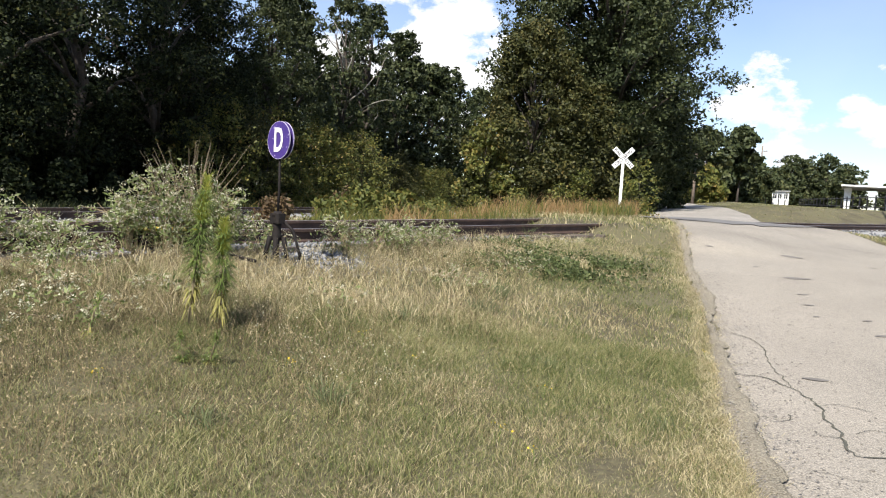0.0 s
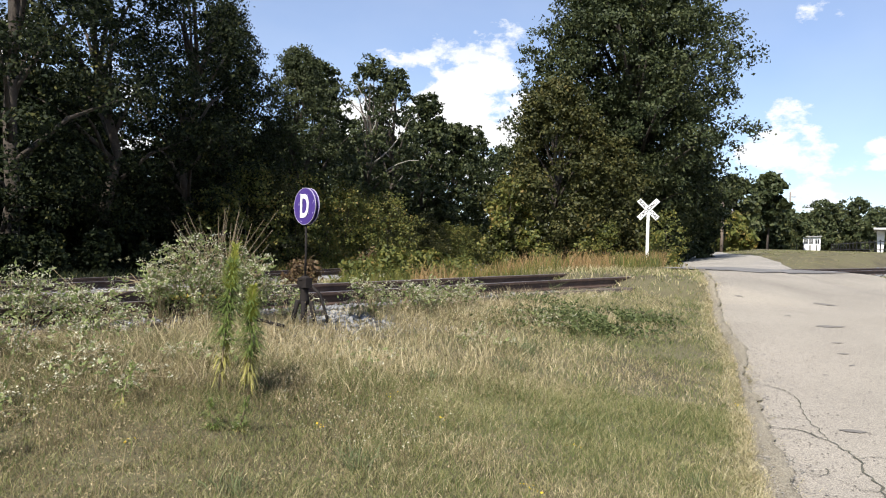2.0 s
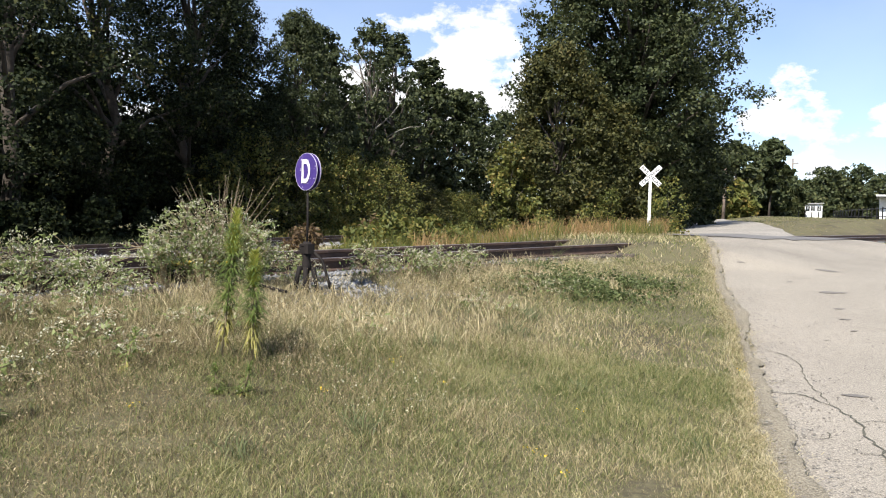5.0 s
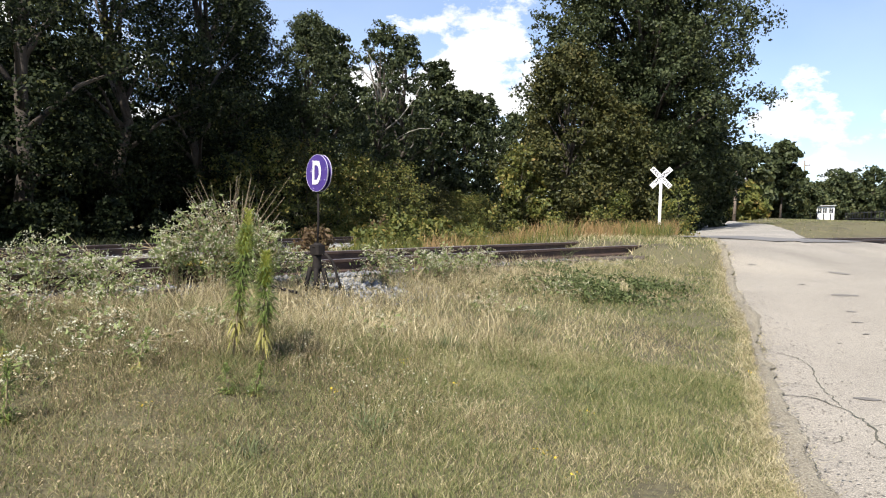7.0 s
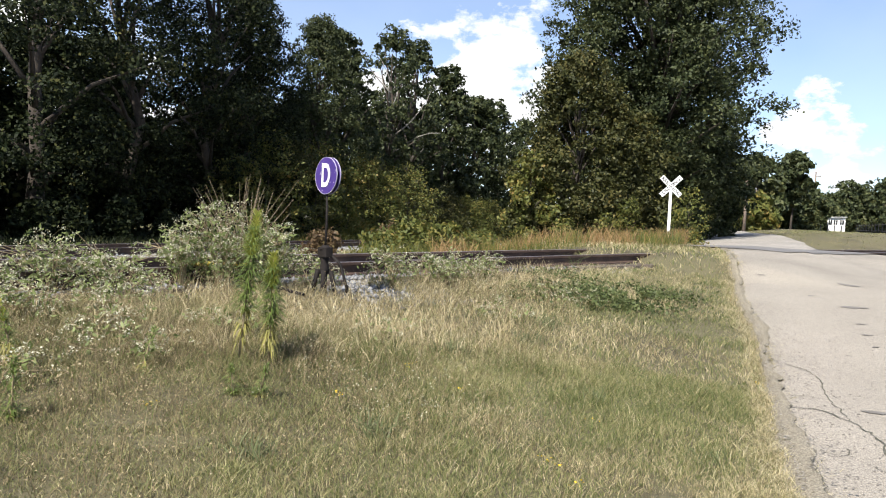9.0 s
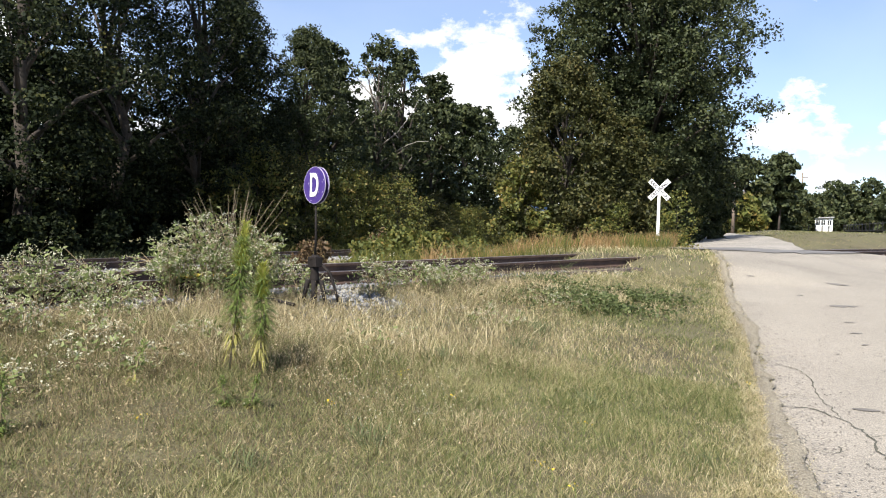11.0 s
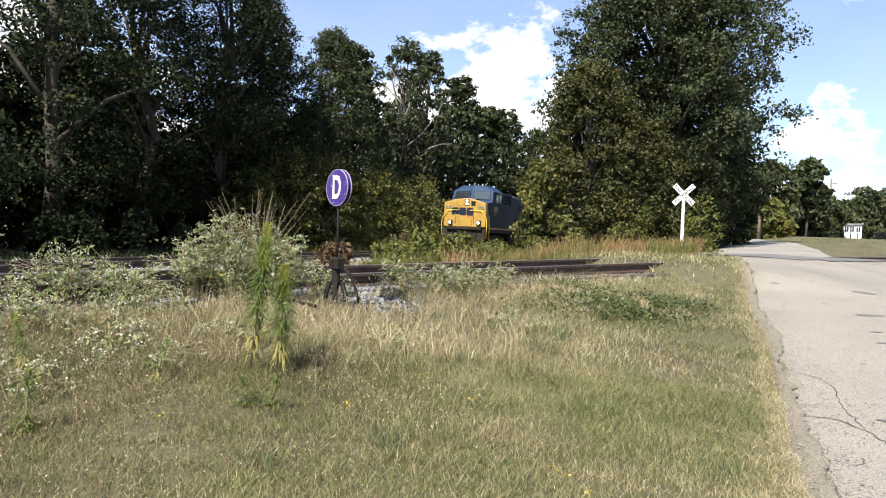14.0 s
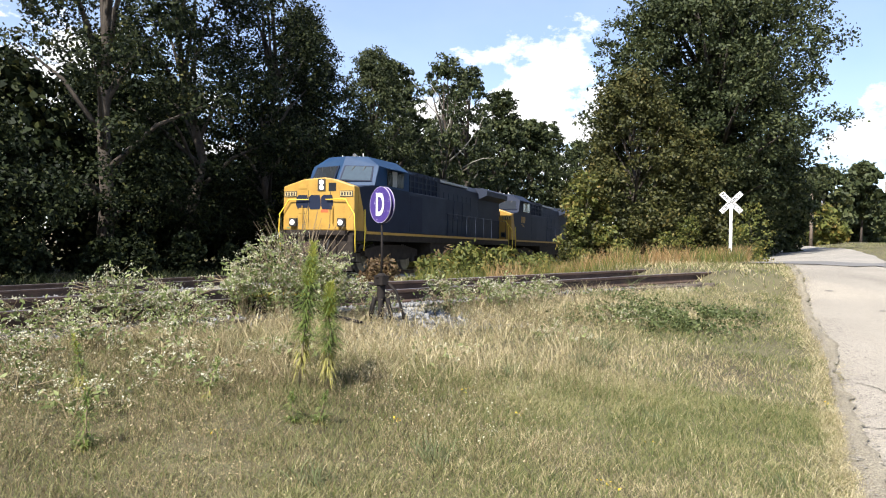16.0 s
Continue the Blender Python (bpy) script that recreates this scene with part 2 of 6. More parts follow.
M_SIGNEDGE = plain("pale_sign_edge", (0.36, 0.33, 0.44), 0.6)
M_WHITE = surface("weathered_white_paint", [(0.25, (0.60, 0.60, 0.58)), (0.6, (0.80, 0.80, 0.79))], 4, 30, 0.6, 0, 0.1, 0.003)
M_BLACK = plain("black_paint", (0.022, 0.021, 0.022), 0.6, 0, 0.3)
M_IRON = surface("old_black_iron", [(0.3, (0.008, 0.007, 0.007)), (0.7, (0.024, 0.019, 0.017))], 6, 40, 0.8, 0.0, 0.3, 0.004, 0.35, 0.2)
M_YELLOW = surface("locomotive_yellow", [(0.22, (0.23, 0.125, 0.026)), (0.42, (0.34, 0.195, 0.035)), (0.6, (0.39, 0.235, 0.042)), (0.8, (0.34, 0.215, 0.06))], 2.5, 30, 0.5, 0, 0.06, 0.003)
M_SAFETY = plain("yellow_safety_paint", (0.72, 0.53, 0.05), 0.6)
M_BLUE = surface("locomotive_dark_blue", [(0.3, (0.007, 0.011, 0.028)), (0.7, (0.013, 0.020, 0.042))], 1.5, 25, 0.6, 0, 0.05, 0.003, 0.35, 0.18)
M_CABBLUE = surface("cab_blue", [(0.3, (0.005, 0.026, 0.075)), (0.7, (0.012, 0.042, 0.10))], 1.5, 25, 0.55, 0, 0.05, 0.003, 0.35, 0.25)
M_GREY = surface("locomotive_grey", [(0.3, (0.016, 0.022, 0.040)), (0.7, (0.034, 0.042, 0.064))], 1.5, 25, 0.65, 0, 0.05, 0.003, 0.35, 0.2)
M_TRUCK = surface("grimy_running_gear", [(0.3, (0.012, 0.010, 0.009)), (0.7, (0.042, 0.033, 0.027))], 4, 30, 0.9, 0.0, 0.4, 0.01, 0.35, 0.2)
M_STEEL = surface("worn_steel", [(0.3, (0.20, 0.19, 0.18)), (0.7, (0.36, 0.35, 0.34))], 4, 30, 0.4, 0.9, 0.2, 0.003)
M_DARKPOST = plain("dark_brown_metal", (0.045, 0.038, 0.035), 0.6)
M_GALV = plain("galvanised_metal", (0.42, 0.43, 0.44), 0.5, 0.6)
M_ROOFGREY = plain("grey_metal_roof", (0.34, 0.34, 0.34), 0.6)
M_WINDOW = plain("dark_window", (0.02, 0.023, 0.027), 0.12)
# paler glass tone holds the sky reflection of one windscreen
M_WINDSHIELD = plain("windscreen_glass", (0.055, 0.075, 0.095), 0.08, 0.0, 0.08)
M_LAMP = glow("lit_lamp", (1.0, 0.93, 0.84), 1.5)
M_BOARD = plain("cream_number_board", (0.46, 0.36, 0.17), 0.6)
M_RED = plain("red_orange_paint", (0.55, 0.09, 0.03), 0.6)
M_POLE = surface("utility_pole_wood", [(0.3, (0.13, 0.10, 0.08)), (0.7, (0.24, 0.19, 0.15))], 3, 25, 0.9, 0, 0.4, 0.01)


# ---- mesh helpers ----
class Mesh:
    """Gathers vertices and faces of one part."""

    def __init__(self):
        self.v, self.f = [], []

    def add(self, verts, faces, m=None):
        k = len(self.v)
        self.v += [tuple(m @ Vector(p)) if m else tuple(p) for p in verts]
        self.f += [tuple(i + k for i in f) for f in faces]
        return self

    def box(self, x0, x1, y0, y1, z0, z1, m=None, bevel=0.0):
        """A box, its four long edges chamfered where bevel is given."""
        if bevel <= 0:
            vs = [(x, y, z) for z in (z0, z1) for y in (y0, y1) for x in (x0, x1)]
            return self.add(vs, [(0, 2, 3, 1), (4, 5, 7, 6), (0, 1, 5, 4), (2, 6, 7, 3), (0, 4, 6, 2), (1, 3, 7, 5)], m)
        b = bevel
        ring = [(x0 + b, y0), (x1 - b, y0), (x1, y0 + b), (x1, y1 - b), (x1 - b, y1), (x0 + b, y1), (x0, y1 - b), (x0, y0 + b)]
        return self.prism(ring, z0, z1, m)

    def prism(self, ring, z0, z1, m=None):
        n = len(ring)
        vs = [(x, y, z0) for x, y in ring] + [(x, y, z1) for x, y in ring]
        fs = [tuple(reversed(range(n))), tuple(range(n, 2 * n))] + [(i, (i + 1) % n, n + (i + 1) % n, n + i) for i in range(n)]
        return self.add(vs, fs, m)

    def slab(self, ring, y0, y1, m=None):
        """An outline in x, z drawn out along y from y0 to y1."""
        n = len(ring)
        vs = [(x, y0, z) for x, z in ring] + [(x, y1, z) for x, z in ring]
        fs = [tuple(range(n)), tuple(reversed(range(n, 2 * n)))] + [(i, n + i, n + (i + 1) % n, (i + 1) % n) for i in range(n)]
        return self.add(vs, fs, m)

    def side(self, ring, x0, x1, m=None):
        """An outline in y, z drawn out along x."""
        n = len(ring)
        vs = [(x0, y, z) for y, z in ring] + [(x1, y, z) for y, z in ring]
        fs = [tuple(range(n)), tuple(reversed(range(n, 2 * n)))] + [(i, n + i, n + (i + 1) % n, (i + 1) % n) for i in range(n)]
        return self.add(vs, fs, m)

    def tube(self, pts, radii, sides=7, caps=True):
        pts = [Vector(p) for p in pts]
        if not hasattr(radii, "__len__"):
            radii = [radii] * len(pts)
        k = len(self.v)
        ref = Vector((0.31, 0.17, 0.93))
        for i, p in enumerate(pts):
            d = (pts[min(i + 1, len(pts) - 1)] - pts[max(i - 1, 0)]).normalized()
            a = d.cross(ref)
            if a.length < 0.05:
                a = d.cross(Vector((1, 0, 0)))
            a.normalize()
            b = d.cross(a)
            for j in range(sides):
                w = 2 * math.pi * j / sides
                self.v.append(tuple(p + (a * math.cos(w) + b * math.sin(w)) * radii[i]))
        for i in range(len(pts) - 1):
            for j in range(sides):
                j2 = (j + 1) % sides
                self.f.append((k + i * sides + j, k + i * sides + j2, k + (i + 1) * sides + j2, k + (i + 1) * sides + j))
        if caps:
            self.f.append(tuple(k + j for j in reversed(range(sides))))
            self.f.append(tuple(k + (len(pts) - 1) * sides + j for j in range(sides)))
        return self

    def disc(self, c, axis, r, half, sides=24, r2=None):
        """A round plate or drum about an axis, half its thickness to either side."""
        c, ax = Vector(c), Vector(axis).normalized()
        return self.tube([c - ax * half, c - ax * half * 0.8, c + ax * half * 0.8, c + ax * half], [(r2 or r) * 0.97, r, r, (r2 or r) * 0.97], sides)


def part(name, mb, material, parent=None, label="", smooth=False, bevel=0.0):
    me = bpy.data.meshes.new(name)
    me.from_pydata(mb.v, [], mb.f)
    me.materials.append(material)
    if smooth:
        me.polygons.foreach_set("use_smooth", [True] * len(me.polygons))
    me.update()
    ob = new(name, me)
    if parent:
        ob.parent = parent
    if label:
        ob["label"] = label
    if bevel:
        mod = ob.modifiers.new("bevel", "BEVEL")
        mod.width, mod.segments, mod.limit_method = bevel, 2, "ANGLE"
    return ob


def part_np(name, verts, quads, material, parent=None, label="", smooth=False):
    """A mesh from arrays: verts n x 3, faces m x k."""
    me = bpy.data.meshes.new(name)
    n, (m, k) = len(verts), quads.shape
    me.vertices.add(n)
    me.vertices.foreach_set("co", np.ascontiguousarray(verts, dtype=np.float32).ravel())
    me.loops.add(m * k)
    me.loops.foreach_set("vertex_index", np.ascontiguousarray(quads, dtype=np.int32).ravel())
    me.polygons.add(m)
    me.polygons.foreach_set("loop_start", np.arange(0, m * k, k, dtype=np.int32))
    me.polygons.foreach_set("loop_total", np.full(m, k, dtype=np.int32))
    if smooth:
        me.polygons.foreach_set("use_smooth", np.ones(m, dtype=bool))
    me.materials.append(material)
    me.update(calc_edges=True)
    me.validate()
    ob = new(name, me)
    if parent:
        ob.parent = parent
    if label:
        ob["label"] = label
    return ob


def thing(name, m, label, category, group="", kind=""):
    ob = new(name)
    ob.matrix_basis = m
    ob.empty_display_size = 0.2
    return tagged(ob, label, category, group, kind)


RNG = np.random.default_rng(7)


def leaves(centres, size, up=0.3, aspect=0.6, rng=RNG, outward=None):
    """Small bent rhombic leaves, one at each centre."""
    n = len(centres)
    nor = rng.normal(size=(n, 3))
    if outward is not None:
        nor = nor * 0.75 + outward * 0.9
    nor[:, 2] += up
    nor /= np.linalg.norm(nor, axis=1)[:, None] + 1e-9
    a = np.cross(nor, rng.normal(size=(n, 3)))
    a /= np.linalg.norm(a, axis=1)[:, None] + 1e-9
    b = np.cross(nor, a)
    s = size * rng.uniform(0.6, 1.35, n)[:, None]
    v = np.empty((n, 4, 3))
    v[:, 0], v[:, 2] = centres - a * s * 0.5, centres + a * s * 0.5 - nor * s * 0.12
    v[:, 1], v[:, 3] = centres + b * s * 0.5 * aspect + nor * s * 0.08, centres - b * s * 0.5 * aspect + nor * s * 0.08
    return v.reshape(-1, 3), np.arange(4 * n).reshape(n, 4)


def blob_leaves(blobs, count, rng=RNG, hollow=0.45, per=14):
    """Points in ellipsoid clumps (x, y, z, rx, rz): mostly near their skins, in twigs' bunches."""
    vol = np.array([b[3] * b[3] * b[4] for b in blobs]) ** 0.75
    share = np.maximum(12, (count * vol / vol.sum())).astype(int)
    pts, outs = [], []
    for (x, y, z, rx, rz), n in zip(blobs, share):
        k = max(1, n // per)
        d = rng.normal(size=(k, 3))
        d /= np.linalg.norm(d, axis=1)[:, None]
        r = (hollow + (1.05 - hollow) * rng.random(k) ** 0.55)[:, None]
        tw = d * r
        o = np.repeat(d, per, axis=0)
        q = np.repeat(tw, per, axis=0) * np.array([rx, rx, rz]) + rng.normal(size=(k * per, 3)) * np.array([1, 1, 0.75]) * min(0.24, 0.10 * rx + 0.05)
        pts.append(q + np.array([x, y, z]))
        outs.append(o)
    return np.concatenate(pts), np.concatenate(outs)


# ---- the lie of the land ----
HEAD = radians(12.85)                                   # the main line runs this far to the right of +y
UX, UY = math.sin(HEAD), math.cos(HEAD)
MAIN_P, MAIN_Z = 13.85, 0.60                            # main line: distance from the eye's foot, height of its rail heads
SIDING = [(-30, -26.0, 0.80), (-17, -13.2, 0.82), (-10.2, -1.5, 0.92), (-5.5, 6.4, 0.95), (-1.95, 11.38, 1.025), (3.04, 16.7, 1.2), (9.3, 24.0, 1.29), (17, 31.5, 1.42), (30, 41.5, 1.75), (60, 60, 2.6)]


def spline(pts, step=0.5):
    P = [Vector(p) for p in pts]
    P = [2 * P[0] - P[1]] + P + [2 * P[-1] - P[-2]]
    out = []
    for i in range(1, len(P) - 2):
        n = max(2, int((P[i + 1] - P[i]).length / step))
        for k in range(n):
            t = k / n
            a, b, c, d = P[i - 1], P[i], P[i + 1], P[i + 2]
            out.append(0.5 * (2 * b + (c - a) * t + (2 * a - 5 * b + 4 * c - d) * t * t + (3 * b - a - 3 * c + d) * t ** 3))
    out.append(P[-2])
    return out


SID = spline(SIDING)
SIDA = np.array([tuple(p) for p in SID])


def sm(a, b, v):
    v = np.clip((v - a) / (b - a), 0, 1)
    return v * v * (3 - 2 * v)


def siding_at(x, y):
    """Distance to the siding, side (1 towards the camera) and rail height, for arrays."""
    x, y = np.atleast_1d(np.asarray(x, float)), np.atleast_1d(np.asarray(y, float))
    best, idx = np.full(x.shape, 1e9), np.zeros(x.shape, int)
    for i, (px, py, pz) in enumerate(SIDA):
        d = (x - px) ** 2 + (y - py) ** 2
        m = d < best
        best[m], idx[m] = d[m], i
    i0, i1 = np.maximum(idx - 1, 0), np.minimum(idx + 1, len(SIDA) - 1)
    tx, ty = SIDA[i1, 0] - SIDA[i0, 0], SIDA[i1, 1] - SIDA[i0, 1]
    ln = np.hypot(tx, ty)
    across = ((x - SIDA[idx, 0]) * ty - (y - SIDA[idx, 1]) * tx) / ln
    d = np.sqrt(best)
    near = d < 3
    d = np.where(near, np.abs(across), d)
    return d, np.where(across > 0, 1, -1), SIDA[idx, 2]


def terrain(x, y):
    x, y = np.atleast_1d(np.asarray(x, float)), np.atleast_1d(np.asarray(y, float))
    d, side, z = siding_at(x, y)
    top = z - 0.27
    reach = 9.5 + 22.0 * sm(2, 13, x)
    near = top * (1 - sm(-3.5, reach, d)) / (1 - sm(-3.5, reach, 1.6 + 0 * d))
    near = np.where(d > 1.6, near, top)
    P, s = -UY * x + UX * y, UX * x + UY * y
    low = MAIN_Z - 0.38 + 0.17 * sm(32, 22, s) * sm(14.5, 11.5, P)
    base = low + (1.05 - low) * sm(8, -3, P) + (1.15 * sm(25, 47, s) + 0.0145 * np.clip(s - 46, 0, 160)) * sm(4, -11, P)
    base = base + 0.012 * np.maximum(0, P - 17)
    far = np.where(d > 1.4, top * (1 - sm(1.4, 4.5, d)) + base * sm(1.4, 4.5, d), top)
    # the road deck is carried over the siding at rail height
    left = sm(9.3, 8.2, np.hypot(x - 8.4, y - 22.3)) * sm(10, 8, x)
    deck = np.maximum(sm(6.5, 2.0, np.hypot(x - 9.6, y - 23.6)), left) * sm(5.0, 1.0, d)
    z0 = np.where(side > 0, near, far)
    return z0 + deck * np.maximum(0, z - 0.05 + 0.07 * left - z0) + 0.0 * x


def tz(x, y):
    return float(terrain(x, y)[0])


def along(s, P):
    """The place s metres along the main line's direction and P metres to its left of the eye's foot."""
    return UX * s - UY * P, UY * s + UX * P


# ---- ground, road ----
def build_ground():
    a = np.linspace(-1, 1, 190)
    xs = 3 + 9.0 * np.sinh(a * 5.9)
    ys = 14 + 9.0 * np.sinh(a * 5.9)
    X, Y = np.meshgrid(xs, ys)
    Z = terrain(X.ravel(), Y.ravel()).reshape(X.shape)
    n = len(xs)
    rough = np.array([noise.noise(Vector((x * 0.9, y * 0.9, 0.3))) for x, y in zip(X.ravel(), Y.ravel())]).reshape(X.shape)
    Z = Z + np.where(on_road(X, Y, 0.6), -0.01, 0.03 * rough)
    v = np.stack([X.ravel(), Y.ravel(), Z.ravel()], 1)
    i = np.arange(n * n).reshape(n, n)
    q = np.stack([i[:-1, :-1].ravel(), i[:-1, 1:].ravel(), i[1:, 1:].ravel(), i[1:, :-1].ravel()], 1)
    g = part_np("ground", v, q, M_GROUND, smooth=True)
    tagged(g, "dry grassy ground of soil and thatch, rising to the railway", "ground", kind="structure")


ROAD_L = [(-0.4, -8), (0.75, 0), (1.73, 3.7), (1.92, 4.38), (2.2, 5.46), (2.72, 7.34), (3.3, 9.29), (3.85, 11.66), (4.33, 13.49), (5.25, 17.28), (6.4, 22.0), (7.1, 25), (8.9, 33), (12.3, 46), (16.2, 60), (24, 85), (30, 110)]
ROAD_R = [(9.0, -8), (9.2, 0), (9.5, 5.09), (9.9, 10.24), (10.4, 14.4), (10.93, 17.0), (12.0, 20.65), (12.9, 24.5), (13.1, 28), (13.6, 33), (16.4, 46), (19.8, 60), (27, 85), (33, 110)]


def edge_lines():
    l, r = spline([(*p, 0) for p in ROAD_L], 0.6), spline([(*p, 0) for p in ROAD_R], 0.6)
    # both edges walked by the same y
    ys = np.concatenate([np.linspace(-8, 30, 420), np.linspace(30.6, 110, 70)])
    lx = np.interp(ys, [p.y for p in l], [p.x for p in l])
    rx = np.interp(ys, [p.y for p in r], [p.x for p in r])
    return ys, lx, rx


ROAD_Y, ROAD_LX, ROAD_RX = edge_lines()


def on_road(x, y, grow=0.0):
    return (x > np.interp(y, ROAD_Y, ROAD_LX) - grow) & (x < np.interp(y, ROAD_Y, ROAD_RX) + grow) & (y > -8) & (y < 110)


def road_strip(name, y0, y1, material, label, lift, inset=0.0):
    k = (ROAD_Y >= y0) & (ROAD_Y <= y1)
    ys, lx, rx = ROAD_Y[k], ROAD_LX[k], ROAD_RX[k]
    jit = np.array([noise.noise(Vector((0.5, y * 1.3, 2))) * 0.16 + noise.noise(Vector((3.5, y * 5, 2))) * 0.09 for y in ys])
    jit2 = np.array([noise.noise(Vector((9.5, y * 1.3, 2))) * 0.16 for y in ys])
    cols = 26
    t = np.linspace(0, 1, cols)
    X = (lx + jit)[:, None] * (1 - t) + (rx + jit2)[:, None] * t
    Y = np.repeat(ys[:, None], cols, 1)
    Z = terrain(X.ravel(), Y.ravel()).reshape(X.shape) + lift
    Z[:, 0] -= 0.05
    Z[:, -1] -= 0.05
    v = np.stack([X.ravel(), Y.ravel(), Z.ravel()], 1)
    i = np.arange(X.size).reshape(X.shape)
    q = np.stack([i[:-1, :-1].ravel(), i[:-1, 1:].ravel(), i[1:, 1:].ravel(), i[1:, :-1].ravel()], 1)
    return tagged(part_np(name, v, q, material, smooth=True), label, "road", kind="structure")


def ribbon(pts, widths, lift):
    """A thin strip that lies on the road along a line."""
    mb = Mesh()
    pts = [Vector((x, y, 0)) for x, y in pts]
    vs = []
    for i, p in enumerate(pts):
        d = (pts[min(i + 1, len(pts) - 1)] - pts[max(i - 1, 0)]).normalized()
        nrm = Vector((-d.y, d.x, 0))
        for sgn in (-1, 1):
            q = p + nrm * widths[i] * sgn * 0.5
            vs.append((q.x, q.y, tz(q.x, q.y) + lift))
    mb.add(vs, [(2 * i, 2 * i + 1, 2 * i + 3, 2 * i + 2) for i in range(len(pts) - 1)])
    return mb


def build_road():
    near = road_strip("road", -8, 25.6, M_ROAD, "worn pale tan concrete road with cracks and tar spots", 0.055)
    far = road_strip("road_beyond", 25.3, 110, M_OLDROAD, "grey asphalt road running on beneath the trees", 0.045)
    # the dark asphalt of the crossing, along the siding
    mb = Mesh()
    ks = [i for i, p in enumerate(SID) if on_road(np.array([p.x]), np.array([p.y]), 0.3)[0]]
    vs = []
    for i in ks:
        p, d = SID[i], (SID[i + 1] - SID[i - 1]).normalized()
        nrm = Vector((d.y, -d.x, 0))
        for w in (1.7, 0.9, 0.0, -0.9, -1.7):
            q = p + nrm * w
            vs.append((q.x, q.y, max(tz(q.x, q.y) + 0.075, 0)))
    n = len(ks)
    mb.add(vs, [(5 * i + j, 5 * i + j + 1, 5 * i + j + 6, 5 * i + j + 5) for i in range(n - 1) for j in range(4)])
    tagged(part("road_crossing", mb, M_ASPHALT, smooth=True), "dark asphalt strip where the siding crosses the road", "road", kind="structure")
    rng = random.Random(5)
    # long wandering cracks and their branches
    lines = [[(2.51, 6.47), (2.68, 6.43), (2.81, 6.4), (2.91, 6.13), (2.93, 5.96), (2.92, 5.7), (2.82, 5.37), (2.74, 4.98), (2.64, 4.65), (2.83, 4.63)],
             [(2.91, 6.13), (2.98, 6.47), (3.01, 6.76), (3.13, 7.19), (3.22, 7.46), (3.24, 7.84), (3.14, 8.01), (2.95, 8.4)],
             [(2.12, 5.6), (2.23, 5.53), (2.25, 5.35), (2.34, 5.29), (2.48, 5.25), (2.58, 5.42)],
             [(2.21, 5.19), (2.09, 4.7), (1.97, 4.29), (1.89, 4.02)],
             [(2.83, 4.63), (3.1, 4.75), (3.3, 4.95), (3.6, 5.0), (4.0, 5.1)],
             [(2.13, 4.38), (2.34, 4.26), (2.53, 4.23), (2.88, 4.31), (3.4, 4.4)],
             [(2.9, 5.1), (3.05, 5.2), (3.2, 5.1), (3.35, 5.25)], [(2.3, 5.9), (2.42, 5.75), (2.38, 5.5)], [(2.5, 5.25), (2.62, 5.0), (2.74, 4.98)], [(2.93, 5.7), (3.1, 5.75), (3.3, 5.6)], [(3.01, 6.76), (2.8, 6.85), (2.65, 6.8)]]
    for k, line in enumerate(lines):
        fine, q = [], spline([(*p, 0) for p in line], 0.05)
        for p in q:
            fine.append((p.x + rng.uniform(-0.02, 0.02), p.y + rng.uniform(-0.02, 0.02)))
        base = (0.017, 0.010, 0.008, 0.007, 0.009, 0.004, 0.005, 0.005, 0.005, 0.006, 0.005)[k]
        w = [base * rng.uniform(0.35, 1.5) for _ in fine]
        part("crack", ribbon(fine, w, 0.0615), M_CRACK, near)
    spots = [(5.46, 11.65, 0.4), (3.26, 6.45, 0.22), (6.46, 14.07, 0.4), (5.01, 8.85, 0.12), (4.96, 10.38, 0.16), (4.71, 9.68, 0.16), (4.5, 9.02, 0.1), (4.81, 8.13, 0.22), (4.41, 6.78, 0.18), (3.99, 8.58, 0.06)]
    for k in range(40):
        x, y = rng.uniform(3.2, 10), rng.uniform(5, 22)
        if not on_road(np.array([x]), np.array([y]), -0.3)[0]:
            continue
        ln = rng.uniform(0.04, 0.2)
        if k < len(spots):
            x, y, ln = spots[k]
        a = rng.uniform(-0.25, 0.25)
        pts = [(x + ln * (j / 6 - 0.5) * math.cos(a) , y + ln * (j / 6 - 0.5) * math.sin(a) + rng.uniform(-0.01, 0.01)) for j in range(7)]
        w = [ln * 0.42 * math.sin(math.pi * (j + 0.35) / 6.8) * rng.uniform(0.7, 1.2) for j in range(7)]
        part("tar_spot", ribbon(pts, w, 0.062), M_TAR, near)


